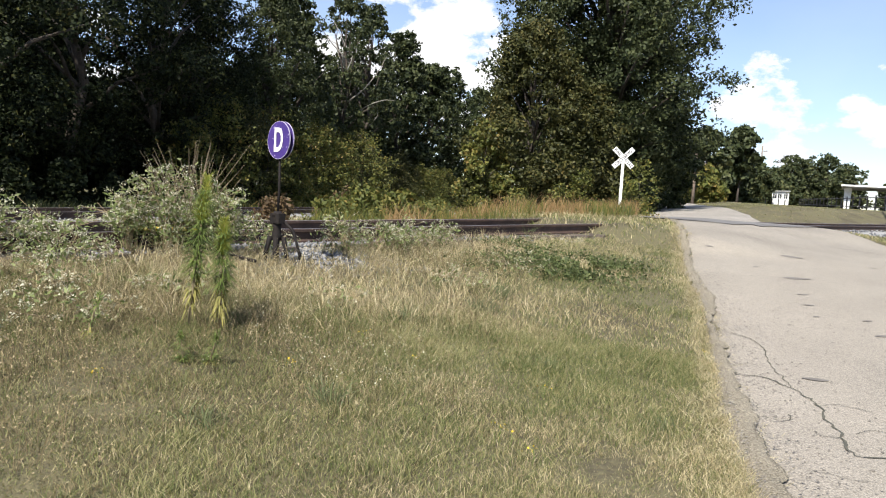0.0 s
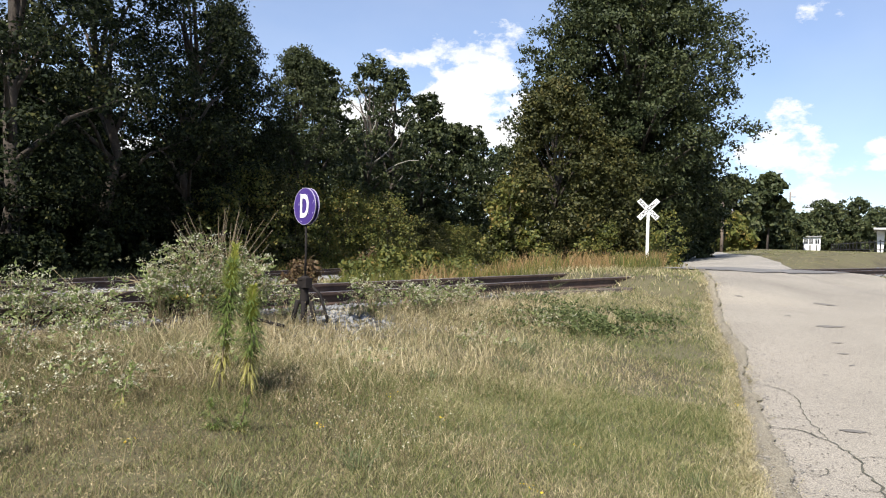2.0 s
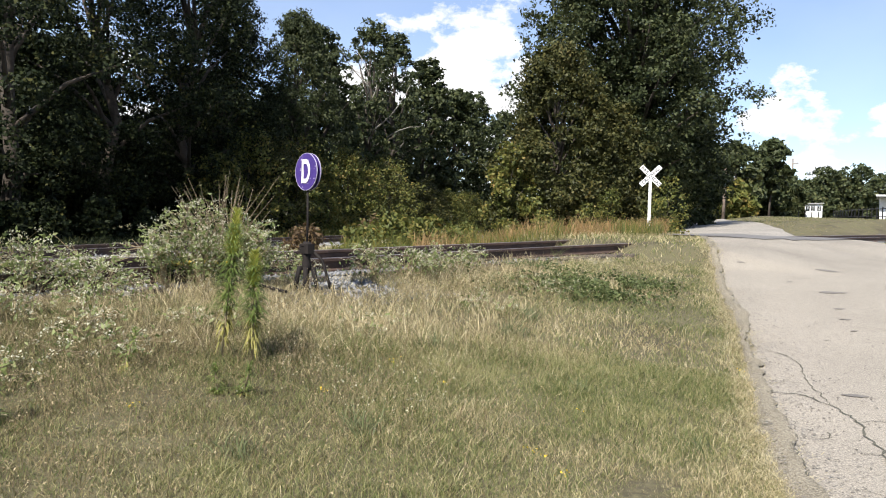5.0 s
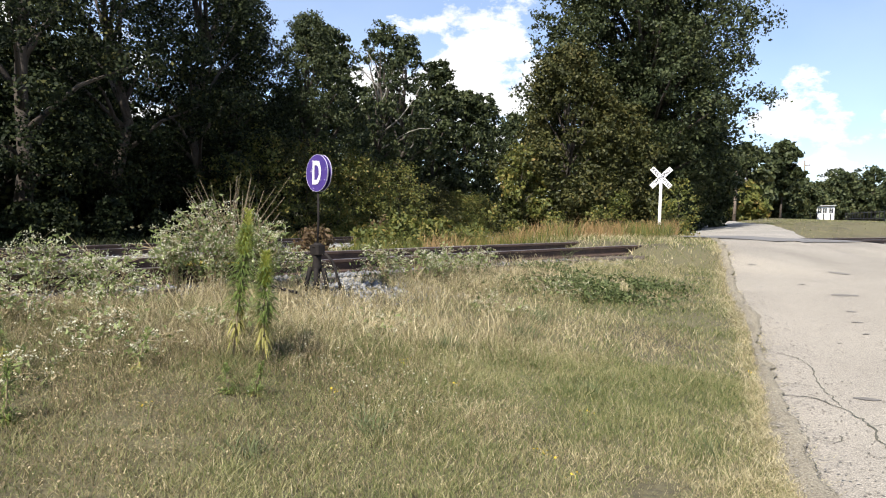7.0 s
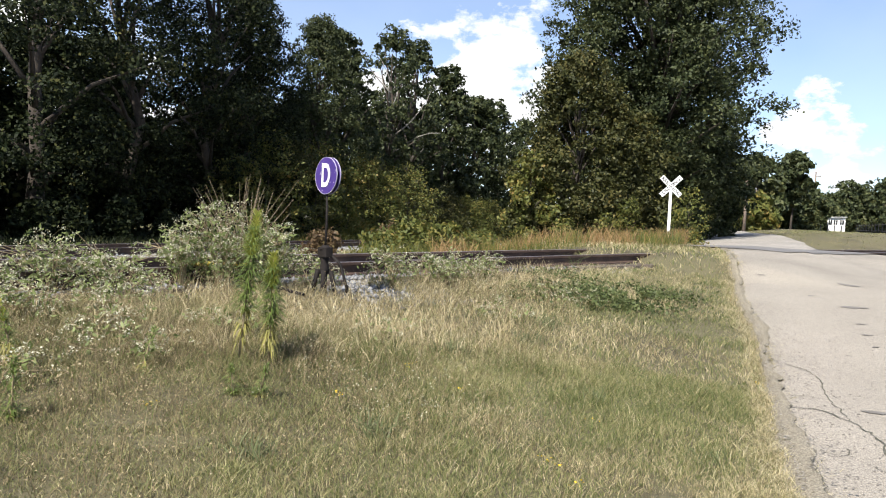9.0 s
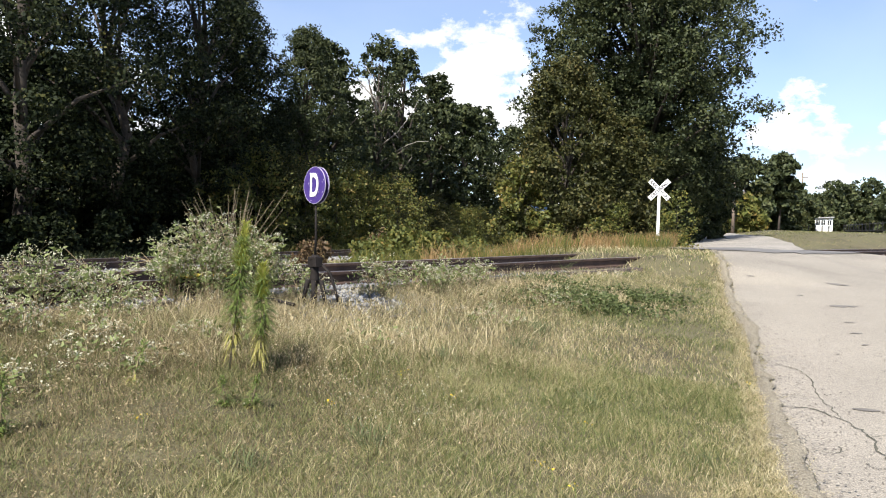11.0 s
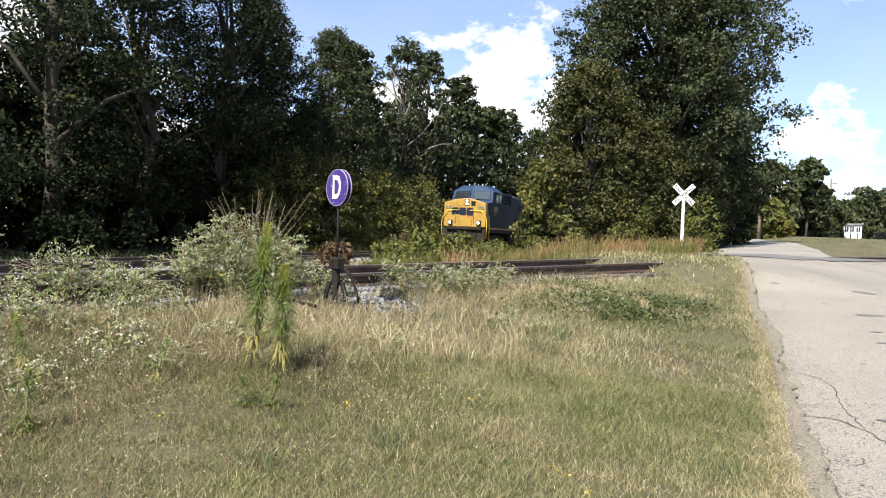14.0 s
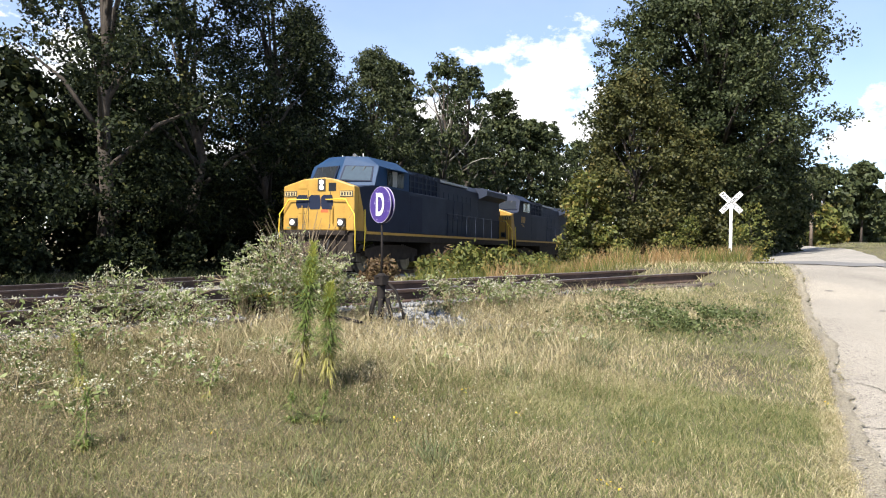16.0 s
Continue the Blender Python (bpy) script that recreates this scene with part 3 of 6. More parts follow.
def build_verge():
    """Sand and dead thatch lapping over the road's ragged edge, with crumbs of its broken surface."""
    ys = np.linspace(2.2, 24, 440)
    lx = np.interp(ys, ROAD_Y, ROAD_LX)
    n1 = np.array([noise.noise(Vector((1.5, y * 1.1, 7))) + 0.6 * noise.noise(Vector((4.5, y * 4.2, 7))) + 0.4 * noise.noise(Vector((4.5, y * 13, 3))) for y in ys])
    n2 = np.array([noise.noise(Vector((6.5, y * 0.9, 1))) for y in ys])
    inner, outer = lx + 0.08 + 0.11 * n1, lx - 0.14 - 0.06 * n2
    mb = Mesh()
    for y, a, b in zip(ys, inner, outer):
        for f, lift in ((0, 0.050), (0.10, 0.068), (0.35, 0.066), (0.6, 0.03), (1, -0.03)):
            x = a + (b - a) * f
            mb.v.append((x, y, tz(x, y) + lift + 0.006 * noise.noise(Vector((x * 9, y * 9, 0)))))
    mb.f += [(5 * i + j, 5 * i + j + 1, 5 * i + j + 6, 5 * i + j + 5) for i in range(len(ys) - 1) for j in range(4)]
    tagged(part("verge", mb, M_DRYEDGE, smooth=True), "sandy verge with dead thatch along the road's edge", "verge", kind="structure")
    rng = np.random.default_rng(17)
    n = 5200
    y = 2.4 + 9.5 * rng.random(n) ** 1.3
    x = np.interp(y, ROAD_Y, ROAD_LX) + np.abs(rng.normal(size=n)) * np.where(rng.random(n) < 0.6, 0.22, 0.8) - 0.05
    c = np.stack([x, y, terrain(x, y) + 0.060], 1)
    octa = np.array([(1, 0, 0), (0, 1, 0), (-1, 0, 0), (0, -1, 0), (0, 0, 0.6)])
    sz = rng.uniform(0.3, 1.0, (n, 1, 1)) ** 2 * 0.013
    v = c[:, None] + octa[None] * sz * rng.uniform(0.6, 1.3, (n, 5, 1))
    f = np.array([(0, 1, 4), (1, 2, 4), (2, 3, 4), (3, 0, 4)])
    q = (f[None] + 5 * np.arange(n)[:, None, None]).reshape(-1, 3)
    tagged(part_np("road_crumbs", v.reshape(-1, 3), q, M_CRUMB), "loose grey crumbs of broken road surface", "gravel", kind="stuff")


M_CRUMB = leaf_mat("road_crumb", [(0.2, (0.10, 0.09, 0.08)), (0.6, (0.20, 0.18, 0.155)), (0.85, (0.34, 0.31, 0.27))], 0.0, 0.95, 3.0)


# ---- tracks ----
RAIL_SHAPE = [(-0.07, 0), (0.07, 0), (0.07, 0.02), (0.012, 0.04), (0.012, 0.125), (0.036, 0.14), (0.036, 0.172), (0.028, 0.18), (-0.028, 0.18), (-0.036, 0.172), (-0.036, 0.14), (-0.012, 0.125), (-0.012, 0.04), (-0.07, 0.02)]


def sweep(line, offset, ring, dz):
    """Draws a cross-section along a line, at a distance to its right."""
    mb, n = Mesh(), len(ring)
    for i, p in enumerate(line):
        d = (line[min(i + 1, len(line) - 1)] - line[max(i - 1, 0)])
        d.z = 0
        d.normalize()
        nrm = Vector((d.y, -d.x, 0))
        for x, z in ring:
            q = p + nrm * (offset + x)
            mb.v.append((q.x, q.y, p.z + dz + z))
    for i in range(len(line) - 1):
        for j in range(n):
            mb.f.append((i * n + j, i * n + (j + 1) % n, (i + 1) * n + (j + 1) % n, (i + 1) * n + j))
    mb.f += [tuple(reversed(range(n))), tuple((len(line) - 1) * n + j for j in range(n))]
    return mb


def bed(line, label, half=1.75, drop=0.17, foot=0.55):
    mb = Mesh()
    cols = [(-half - 1.0, -foot), (-half, -drop - 0.03), (-0.7, -drop), (0, -drop - 0.02), (0.7, -drop), (half, -drop - 0.03), (half + 1.0, -foot)]
    n = len(cols)
    for i, p in enumerate(line):
        d = (line[min(i + 1, len(line) - 1)] - line[max(i - 1, 0)])
        d.z = 0
        d.normalize()
        nrm = Vector((d.y, -d.x, 0))
        for x, z in cols:
            q = p + nrm * x
            mb.v.append((q.x, q.y, p.z + z + 0.03 * noise.noise(q * 2.2)))
    for i in range(len(line) - 1):
        for j in range(n - 1):
            mb.f.append((i * n + j, i * n + j + 1, (i + 1) * n + j + 1, (i + 1) * n + j))
    return tagged(part("ballast", mb, M_BALLAST, smooth=True), label, "ballast", kind="structure")


def stones(name, line, count, half, drop, label, parent, size=0.035):
    """Loose stones of the ballast, as many small uneven lumps."""
    rng = np.random.default_rng(11)
    idx = rng.integers(1, len(line) - 1, count)
    A = np.array([tuple(p) for p in line])
    d = A[idx + 1] - A[idx - 1]
    d /= np.hypot(d[:, 0], d[:, 1])[:, None]
    off = rng.uniform(-half, half, count)
    c = A[idx] + np.stack([d[:, 1] * off, -d[:, 0] * off, np.full(count, -drop)], 1)
    c += np.stack([d[:, 0], d[:, 1], 0 * off], 1) * rng.uniform(-0.25, 0.25, count)[:, None]
    c[:, 2] = np.where(np.abs(off) > 1.2, np.maximum(terrain(c[:, 0], c[:, 1]) + 0.01, c[:, 2] - 0.35 * (np.abs(off) - 1.1)), c[:, 2] + 0.005)
    octa = np.array([(1, 0, 0), (0, 1, 0), (-1, 0, 0), (0, -1, 0), (0, 0, 0.8), (0, 0, -0.8)])
    s = rng.uniform(0.55, 1.4, (count, 1, 1)) * size
    v = c[:, None, :] + octa[None] * s + rng.normal(size=(count, 6, 3)) * size * 0.25
    f = np.array([(0, 1, 4), (1, 2, 4), (2, 3, 4), (3, 0, 4), (1, 0, 5), (2, 1, 5), (3, 2, 5), (0, 3, 5)])
    q = (f[None] + 6 * np.arange(count)[:, None, None]).reshape(-1, 3)
    ob = part_np(name, v.reshape(-1, 3), q, M_STONE, parent, label)
    ob["kind"] = "stuff"
    return ob


M_STONE = leaf_mat("crushed_stone", [(0.2, (0.075, 0.078, 0.084)), (0.5, (0.165, 0.168, 0.175)), (0.8, (0.29, 0.29, 0.29))], 0.0, 0.95, 3.0)


def build_track(name, line, label, tie_from, tie_to, overgrown=False):
    t = thing(name, Matrix(), label, "railway track", kind="structure")
    for side in (-0.755, 0.755):
        r = part("rail", sweep(line, side, RAIL_SHAPE, -0.18), M_RAIL, t, "rusty brown steel rail")
        part("railhead", sweep(line, side, [(-0.03, 0), (0.03, 0), (0.024, 0.004), (-0.024, 0.004)], 0.0005), M_RAILHEAD, r, "rail head worn bright")
    # ties, one mesh shared
    mb = Mesh().box(-1.3, 1.3, -0.115, 0.115, -0.18, 0.0, None, 0.015)
    first, dist, k = None, 0.0, 0
    for i in range(1, len(line) - 1):
        dist += (line[i] - line[i - 1]).length
        if dist < 0.53 * (k + 1) or not tie_from <= i <= tie_to:
            if not tie_from <= i <= tie_to:
                k = int(dist / 0.53)
            continue
        k += 1
        d = line[i + 1] - line[i - 1]
        m = pose(line[i].x, line[i].y, line[i].z - 0.178, 0, 0, math.degrees(math.atan2(d.y, d.x)) - 90)
        if first is None:
            first = part("tie", mb, M_TIE, t)
            ob = first
        else:
            ob = new("tie", first.data)
            ob.parent = t
        ob.matrix_basis = m
    return t


def build_tracks():
    a, b = along(-60, MAIN_P), along(420, MAIN_P)
    main = [Vector((a[0] + (b[0] - a[0]) * k / 960, a[1] + (b[1] - a[1]) * k / 960, MAIN_Z)) for k in range(961)]
    t1 = build_track("main_line", main, "main line of worn rails on ties in grey ballast", 120, 230)
    bed(main, "grey crushed stone bed of the main line")
    stones("ballast_stones", main[110:300], 6500, 2.5, 0.16, "loose grey crushed stones", t1)
    line = [p for p in SID if p.y < 58]
    t2 = build_track("siding", line, "rusty siding track half overgrown with weeds", 70, 125)
    bed([p for p in line if p.y < 19.0], "pale grey gravel bed of the siding", 1.15, 0.2, 0.5)
    bed([p for p in line if p.x > 12.4], "pale stone bed of the siding past the road", 1.6, 0.2, 0.75)
    strip = [Vector((*along(k * 0.5, 10.4), 0.34)) for k in range(-30, 56)]
    gy = Mesh()
    for p in strip:
        for w in (-2.6, -1.3, 0, 1.2, 2.2):
            q = (p.x + UY * w, p.y - UX * w)
            gy.v.append((*q, max(tz(*q) + 0.03, 0.12) + 0.02 * noise.noise(Vector((q[0] * 2, q[1] * 2, 1)))))
    gy.f += [(5 * i + j, 5 * i + j + 1, 5 * i + j + 6, 5 * i + j + 5) for i in range(len(strip) - 1) for j in range(4)]
    tagged(part("gravel_bed", gy, M_BALLAST, smooth=True), "grey crushed stone spread between the two tracks", "gravel", kind="structure")
    near = [p for p in line if -2 < p.y < 15]
    stones("gravel", near, 5500, 1.35, 0.195, "loose pale gravel", t2, 0.03)
    stones("gravel", [p for p in line if 9.0 < p.y < 11.6], 2600, 2.6, 0.195, "loose bluish gravel round the sign's foot", t2, 0.028)
    stones("gravel", [p for p in line if 12.6 < p.x < 40], 4000, 2.4, 0.19, "loose pale stones", t2, 0.06)


# ---- trees ----
def make_tree(x, y, h, r, mat, label, leaves_n, size, low=0.15, seed=0, trunk=None, category="tree", name="tree", lean=0.0, blobs_n=22, top_pow=0.75, hollow=0.35, bare=0, group="", limb_mat=None, clump=1.0, per=14, top_exp=2.2, inner=0.65):
    """A tapered trunk with limbs to clumps of leaves, open between them."""
    rng = np.random.default_rng(seed + 100)
    z0 = tz(x, y)
    t = thing(name, pose(x, y, z0 - 0.05), label, category, group)
    blobs = []
    for k in range(blobs_n):
        f = (k + 0.5) / blobs_n
        z = h * (low + (1 - low) * f)
        u = (z / h - low) / (1 - low)
        env = r * min(1, (u + 0.18) * 2.2) * max(0.05, (1 - u ** top_exp)) ** top_pow
        a = k * 2.399 + rng.uniform(-0.5, 0.5)
        br = r * rng.uniform(0.26, 0.46) * clump
        d = max(0.0, env - br * 0.55) * rng.uniform(inner, 1.05)
        blobs.append((d * math.cos(a) + lean * z, d * math.sin(a), min(z, h - br * 0.6), br, br * rng.uniform(0.6, 0.95)))
    tr = trunk or max(0.05, h * 0.016)
    mb = Mesh()
    tops = [(lean * h * k / 6 + rng.normal() * 0.02 * h * (k > 0), rng.normal() * 0.02 * h * (k > 0), h * 0.88 * k / 6) for k in range(7)]
    mb.tube(tops, [tr * 1.25] + [tr * (1 - 0.14 * k) for k in range(1, 7)], 9)
    part("trunk", mb, limb_mat or M_BARK, t, smooth=True)
    for bx, by, bz, br, _ in blobs[::1 if blobs_n < 12 else 2]:
        st = max(0.08 * h, bz * 0.62)
        k = min(5, int(st / (h * 0.88) * 6))
        f0 = st / (h * 0.88) * 6 - k
        p0 = Vector(tops[k]).lerp(Vector(tops[k + 1]), f0)
        p2 = Vector((bx, by, bz))
        p1 = p0.lerp(p2, 0.5) + Vector((0, 0, 0.08 * h * 0.3))
        mb = Mesh().tube([p0, p1, p2], [tr * 0.42, tr * 0.26, tr * 0.07], 5)
        part("limb", mb, limb_mat or M_BARK, t, smooth=True)
    for k in range(bare):
        a = rng.uniform(0, 6.28)
        p0 = Vector(tops[4]) + Vector((0, 0, rng.uniform(-0.2, 0.12) * h))
        pts = [p0]
        d = Vector((math.cos(a), math.sin(a), rng.uniform(0.3, 1.2)))
        for j in range(5):
            d = (d + Vector(rng.normal(size=3)) * 0.28).normalized()
            pts.append(pts[-1] + d * r * 0.24)
        part("dead_limb", Mesh().tube(pts, [0.07, 0.06, 0.05, 0.035, 0.025, 0.012], 5), M_DEADWOOD, t, "bare grey dead limb", True)
    c, o = blob_leaves(blobs, leaves_n, rng, hollow, per)
    v, q = leaves(c, size, 0.35, 0.62, rng, o)
    part_np("crown", v, q, mat, t)
    return t


M_RUSTLEAF = leaf_mat("russet_leaves", [(0.25, (0.08, 0.055, 0.03)), (0.6, (0.16, 0.10, 0.05)), (0.85, (0.15, 0.14, 0.05))], 0.3, 0.6, 1.0)


def build_trees():
    W = "tall woodland tree at the edge of the railway"
    woods = [(1, 22, 7.5, 4.5), (8.5, 21.5, 7.5, 4.5), (15.5, 22.5, 6.2, 4.6), (21, 21, 18.5, 5.2), (26.5, 22, 17, 4.8), (31, 21, 15.5, 4.2), (36, 22, 14.2, 3.6),
             (41, 20.2, 13.0, 3.2), (47, 21.5, 13.6, 3.6), (66, 24, 12.5, 4.2), (72.5, 21.5, 16.8, 4.0), (82, 21, 15.5, 4.8), (95, 22, 17, 5.5), (110, 21, 17, 5.5), (128, 20, 18, 6)]
    for k, (s, P, h, r) in enumerate(woods):
        n = 5000 if s < 12 else 34000 if s < 45 else 13000
        # trees before s = 40 take the leaf colour with shade put in
        make_tree(*along(s, P), h, r, M_SHADELEAF if s < 40 else M_BIGLEAF, W, n, 0.15 if 12 < s < 45 else 0.27 if s < 60 else 0.4, 0.12, k, blobs_n=34 if 20 < s < 28 else 44, clump=0.62 if 20 < s < 28 else 0.75, hollow=0.5, per=18, group="woodland trees")
    # second row added as backing, woodland shade in its leaf colour
    for k, (s, P, h, r) in enumerate([(8, 28, 7, 5), (19, 29, 8.5, 5), (31, 28, 9.5, 5.5), (43, 27, 10, 5), (55, 29, 10.5, 5.5), (66, 29, 12.5, 5.5), (78, 30, 14, 6), (91, 30, 14, 6)]):
        make_tree(*along(s, P), h, r, M_SHADELEAF, "tree deep in the woods, its shade put into leaf colour", 11000, 0.42, 0.02, 40 + k, blobs_n=22, group="inner woodland trees")
    # thickets added as dark backing against sky gaps, shade in their colour
    for k in range(11):
        make_tree(*along(-14 + 5.6 * k, 24.6 + (k % 3)), 6.8 + (k % 4) * 0.6, 3.9, M_SHADELEAF, "dense dark thicket inside the woods", 7500, 0.34, 0.0, 700 + k, trunk=0.06, category="thicket", name="thicket", blobs_n=20, group="thickets in the woods")
    # the thin-crowned tree with bleached limbs
    make_tree(*along(54, 20.5), 15.8, 4.0, M_BIGLEAF, "thin-crowned tree with bare bleached limbs", 6500, 0.27, 0.3, 60, blobs_n=26, hollow=0.4, clump=0.7, bare=7)
    make_tree(*along(62, 21.5), 16.8, 4.2, M_BIGLEAF, "open-crowned woodland tree with bare limbs", 7500, 0.3, 0.25, 61, blobs_n=28, hollow=0.4, clump=0.7, bare=3)
    # the two trees this side of the line
    make_tree(8.6, 42, 18.3, 6.8, M_BIGLEAF, "big full-crowned oak beside the road", 165000, 0.185, 0.06, 70, trunk=0.34, blobs_n=270, top_pow=0.6, hollow=0.42, clump=0.54, per=24, top_exp=4.2, inner=0.15)
    make_tree(3.7, 35.2, 9.2, 3.3, M_OLIVE, "olive green bushy tree in front of the oak", 46000, 0.15, 0.04, 71, blobs_n=70, top_pow=0.7, hollow=0.3, clump=0.66, per=18)
    make_tree(1.55, 33.2, 4.6, 1.5, M_SHRUB, "bright green young tree at the edge of the line", 5000, 0.17, 0.05, 72, blobs_n=14)
    make_tree(1.15, 32.9, 2.8, 0.9, M_OLIVE, "low olive bushy tree at the edge of the line", 5000, 0.14, 0.02, 76, blobs_n=16)
    make_tree(6.6, 36.4, 6.5, 2.3, M_OLIVE, "dark olive bushy tree under the oak", 14000, 0.17, 0.03, 73, blobs_n=20)
    make_tree(13.2, 47, 7, 2.6, M_BIGLEAF, "low branching tree beside the road", 8000, 0.26, 0.05, 74, blobs_n=20)
    make_tree(16.5, 66, 8.5, 3.6, M_FARLEAF, "tree leaning over the far road", 7000, 0.36, 0.05, 75, blobs_n=20)
    # the woods past the crossing
    far = [(13, 62, 11, 4.5), (23.5, 70, 3.2, 2.2), (24, 84, 9, 4), (29, 86, 8, 4), (35.6, 93.4, 9.2, 2.8), (32, 98, 6.5, 3.8), (38, 100, 6.2, 3.5), (46, 116, 6.6, 3.8), (50, 126, 6.6, 4), (55, 134, 6.4, 4), (61, 142, 6.4, 4), (66, 146, 9.2, 5.5), (73, 148, 10, 6), (80, 154, 8.8, 5), (88, 150, 5.5, 4), (90, 142, 5, 4), (102, 140, 5, 4), (114, 135, 4.5, 4), (125, 130, 4.5, 4), (20, 100, 12, 6), (10, 95, 13, 6), (70, 158, 5, 5), (84, 160, 5, 5), (96, 158, 5, 5), (58, 150, 6, 5), (64, 160, 6, 5), (21.5, 78, 5.5, 3), (26.5, 88, 5, 3.2), (30.5, 94, 4.5, 3.2), (35, 101, 4.5, 3.4), (40, 108, 4.6, 3.4), (43.5, 113.5, 4.4, 3.2), (49, 127, 4.2, 3.6), (54, 133, 4.2, 3.6), (60, 140, 4.2, 3.6), (66, 145, 4.2, 3.8), (72, 148, 4, 3.8)]
    for k, (x, y, h, r) in enumerate(far):
        make_tree(x, y, h, r, M_SHRUB if h < 3.5 else M_FARLEAF, "distant green tree beyond the grass field", 5200, 0.6, 0.4 if k == 4 else 0.02, 200 + k, blobs_n=18, group="distant trees")
    # bushes at the wood's edge
    rng = np.random.default_rng(3)
    s = 3.0
    k = 0
    while s < 92:
        P = rng.uniform(17.4, 19.0)
        h = rng.uniform(1.3, 2.1) if s < 29 else rng.uniform(3.6, 5.8) if s < 62 else rng.uniform(3, 4.5)
        x, y = along(s, P)
        # shrubs before s = 29 have the trees' shade put into their leaf colour
        make_tree(x, y, h, h * 0.5, M_SHADELEAF if s < 29 else M_SHRUB if rng.random() < 0.7 else M_OLIVE, "tangled green shrub at the edge of the woods", 4000, 0.15, 0.0, 300 + k, trunk=0.035, category="shrub", name="shrub", blobs_n=14, group="shrubs at the woods' edge")
        s += rng.uniform(1.9, 3.0)
        k += 1
    make_tree(*along(10.6, 17.2), 4.4, 2.0, M_OLIVE, "rounded olive shrub at the edge of the woods", 6000, 0.15, 0.0, 390, trunk=0.04, category="shrub", name="shrub", blobs_n=18, group="shrubs at the woods' edge")
    # bushes between the line and the siding, and round the crossing sign
    for k, (x, y, h, r) in enumerate([(4.6, 31.2, 1.7, 0.9), (7.5, 30.9, 1.7, 0.8), (5.7, 32.2, 2.2, 0.9), (2.9, 30.8, 1.5, 0.9), (8.3, 33, 2.6, 1.2), (1.2, 29.6, 1.3, 0.8), (-0.3, 27.4, 1.5, 0.9), (-1.9, 25.2, 1.3, 0.8), (-3.1, 23.3, 1.6, 0.9), (-2.6, 21.5, 0.9, 0.7), (-4.9, 21.8, 1.2, 0.7), (0.6, 26, 0.8, 0.7), (-2.45, 16.3, 1.25, 0.75), (-1.75, 16.6, 1.5, 0.8), (-1.1, 17.2, 1.35, 0.75), (-0.5, 18.3, 1.2, 0.7)]):
        make_tree(x, y, h * (1 if y > 28 else 0.72), r, M_RUSTLEAF if k in (8, 10) else M_SHRUB, "low tangled russet bush in the weeds" if k in (8, 10) else "low tangled green bush in the weeds by the track", 1500, 0.11, 0.0, 400 + k, trunk=0.02, category="bush", name="bush", blobs_n=12, group="bushes by the track")


# ---- grass ----
M_VERGE = leaf_mat("dead_verge_grass", [(0.25, (0.26, 0.225, 0.12)), (0.5, (0.41, 0.355, 0.20)), (0.75, (0.55, 0.49, 0.32))], 0.3, 0.6, 1.5)


def blades(x, y, height, width, rng, lean=0.45):
    """Bent blades, narrow at the foot and drawn out to a point, at the places given."""
    n = len(x)
    z = terrain(x, y) - 0.01
    a = rng.uniform(0, 2 * np.pi, n)
    b = rng.uniform(0, 2 * np.pi, n)
    h = height * rng.uniform(0.5, 1.35, n)
    l = lean * rng.uniform(0.2, 1.6, n) * h
    wx, wy = np.cos(a) * width * 0.5, np.sin(a) * width * 0.5
    lx, ly = np.cos(b) * l, np.sin(b) * l
    v = np.empty((n, 4, 3))
    v[:, 0] = np.stack([x, y, z], 1)
    v[:, 1] = np.stack([x + wx + lx * 0.3, y + wy + ly * 0.3, z + h * 0.5], 1)
    v[:, 2] = np.stack([x + lx, y + ly, z + h * 0.95], 1)
    v[:, 3] = np.stack([x - wx + lx * 0.3, y - wy + ly * 0.3, z + h * 0.5], 1)
    i = 4 * np.arange(n)
    return v.reshape(-1, 3), np.concatenate([np.stack([i, i + 1, i + 3], 1), np.stack([i + 1, i + 2, i + 3], 1)])


def grass_object(name, x, y, height, width, mat, label, rng, lean=0.45):
    v, tri = blades(x, y, height, width, rng, lean)
    ob = part_np(name, v, tri, mat)
    return tagged(ob, label, "grass", kind="stuff")


def patch_noise(x, y, f, off):
    return np.array([noise.noise(Vector((a * f, b * f, off))) for a, b in zip(x, y)])


def free(x, y, main=True):
    d, side, _ = siding_at(x, y)
    P = -UY * x + UX * y
    bare = np.hypot(x + 1.55, y - 9.0) < 0.62
    ok = ~bare & ~on_road(x, y, 0.02) & (np.abs(P - MAIN_P) > 2.6)
    ok &= ~((d < 1.25) & ((y < 12.5) | (x > 13.5)) & (x < 30)) & ~((d < 0.82) & (y < 15.4))
    return ok, d, side


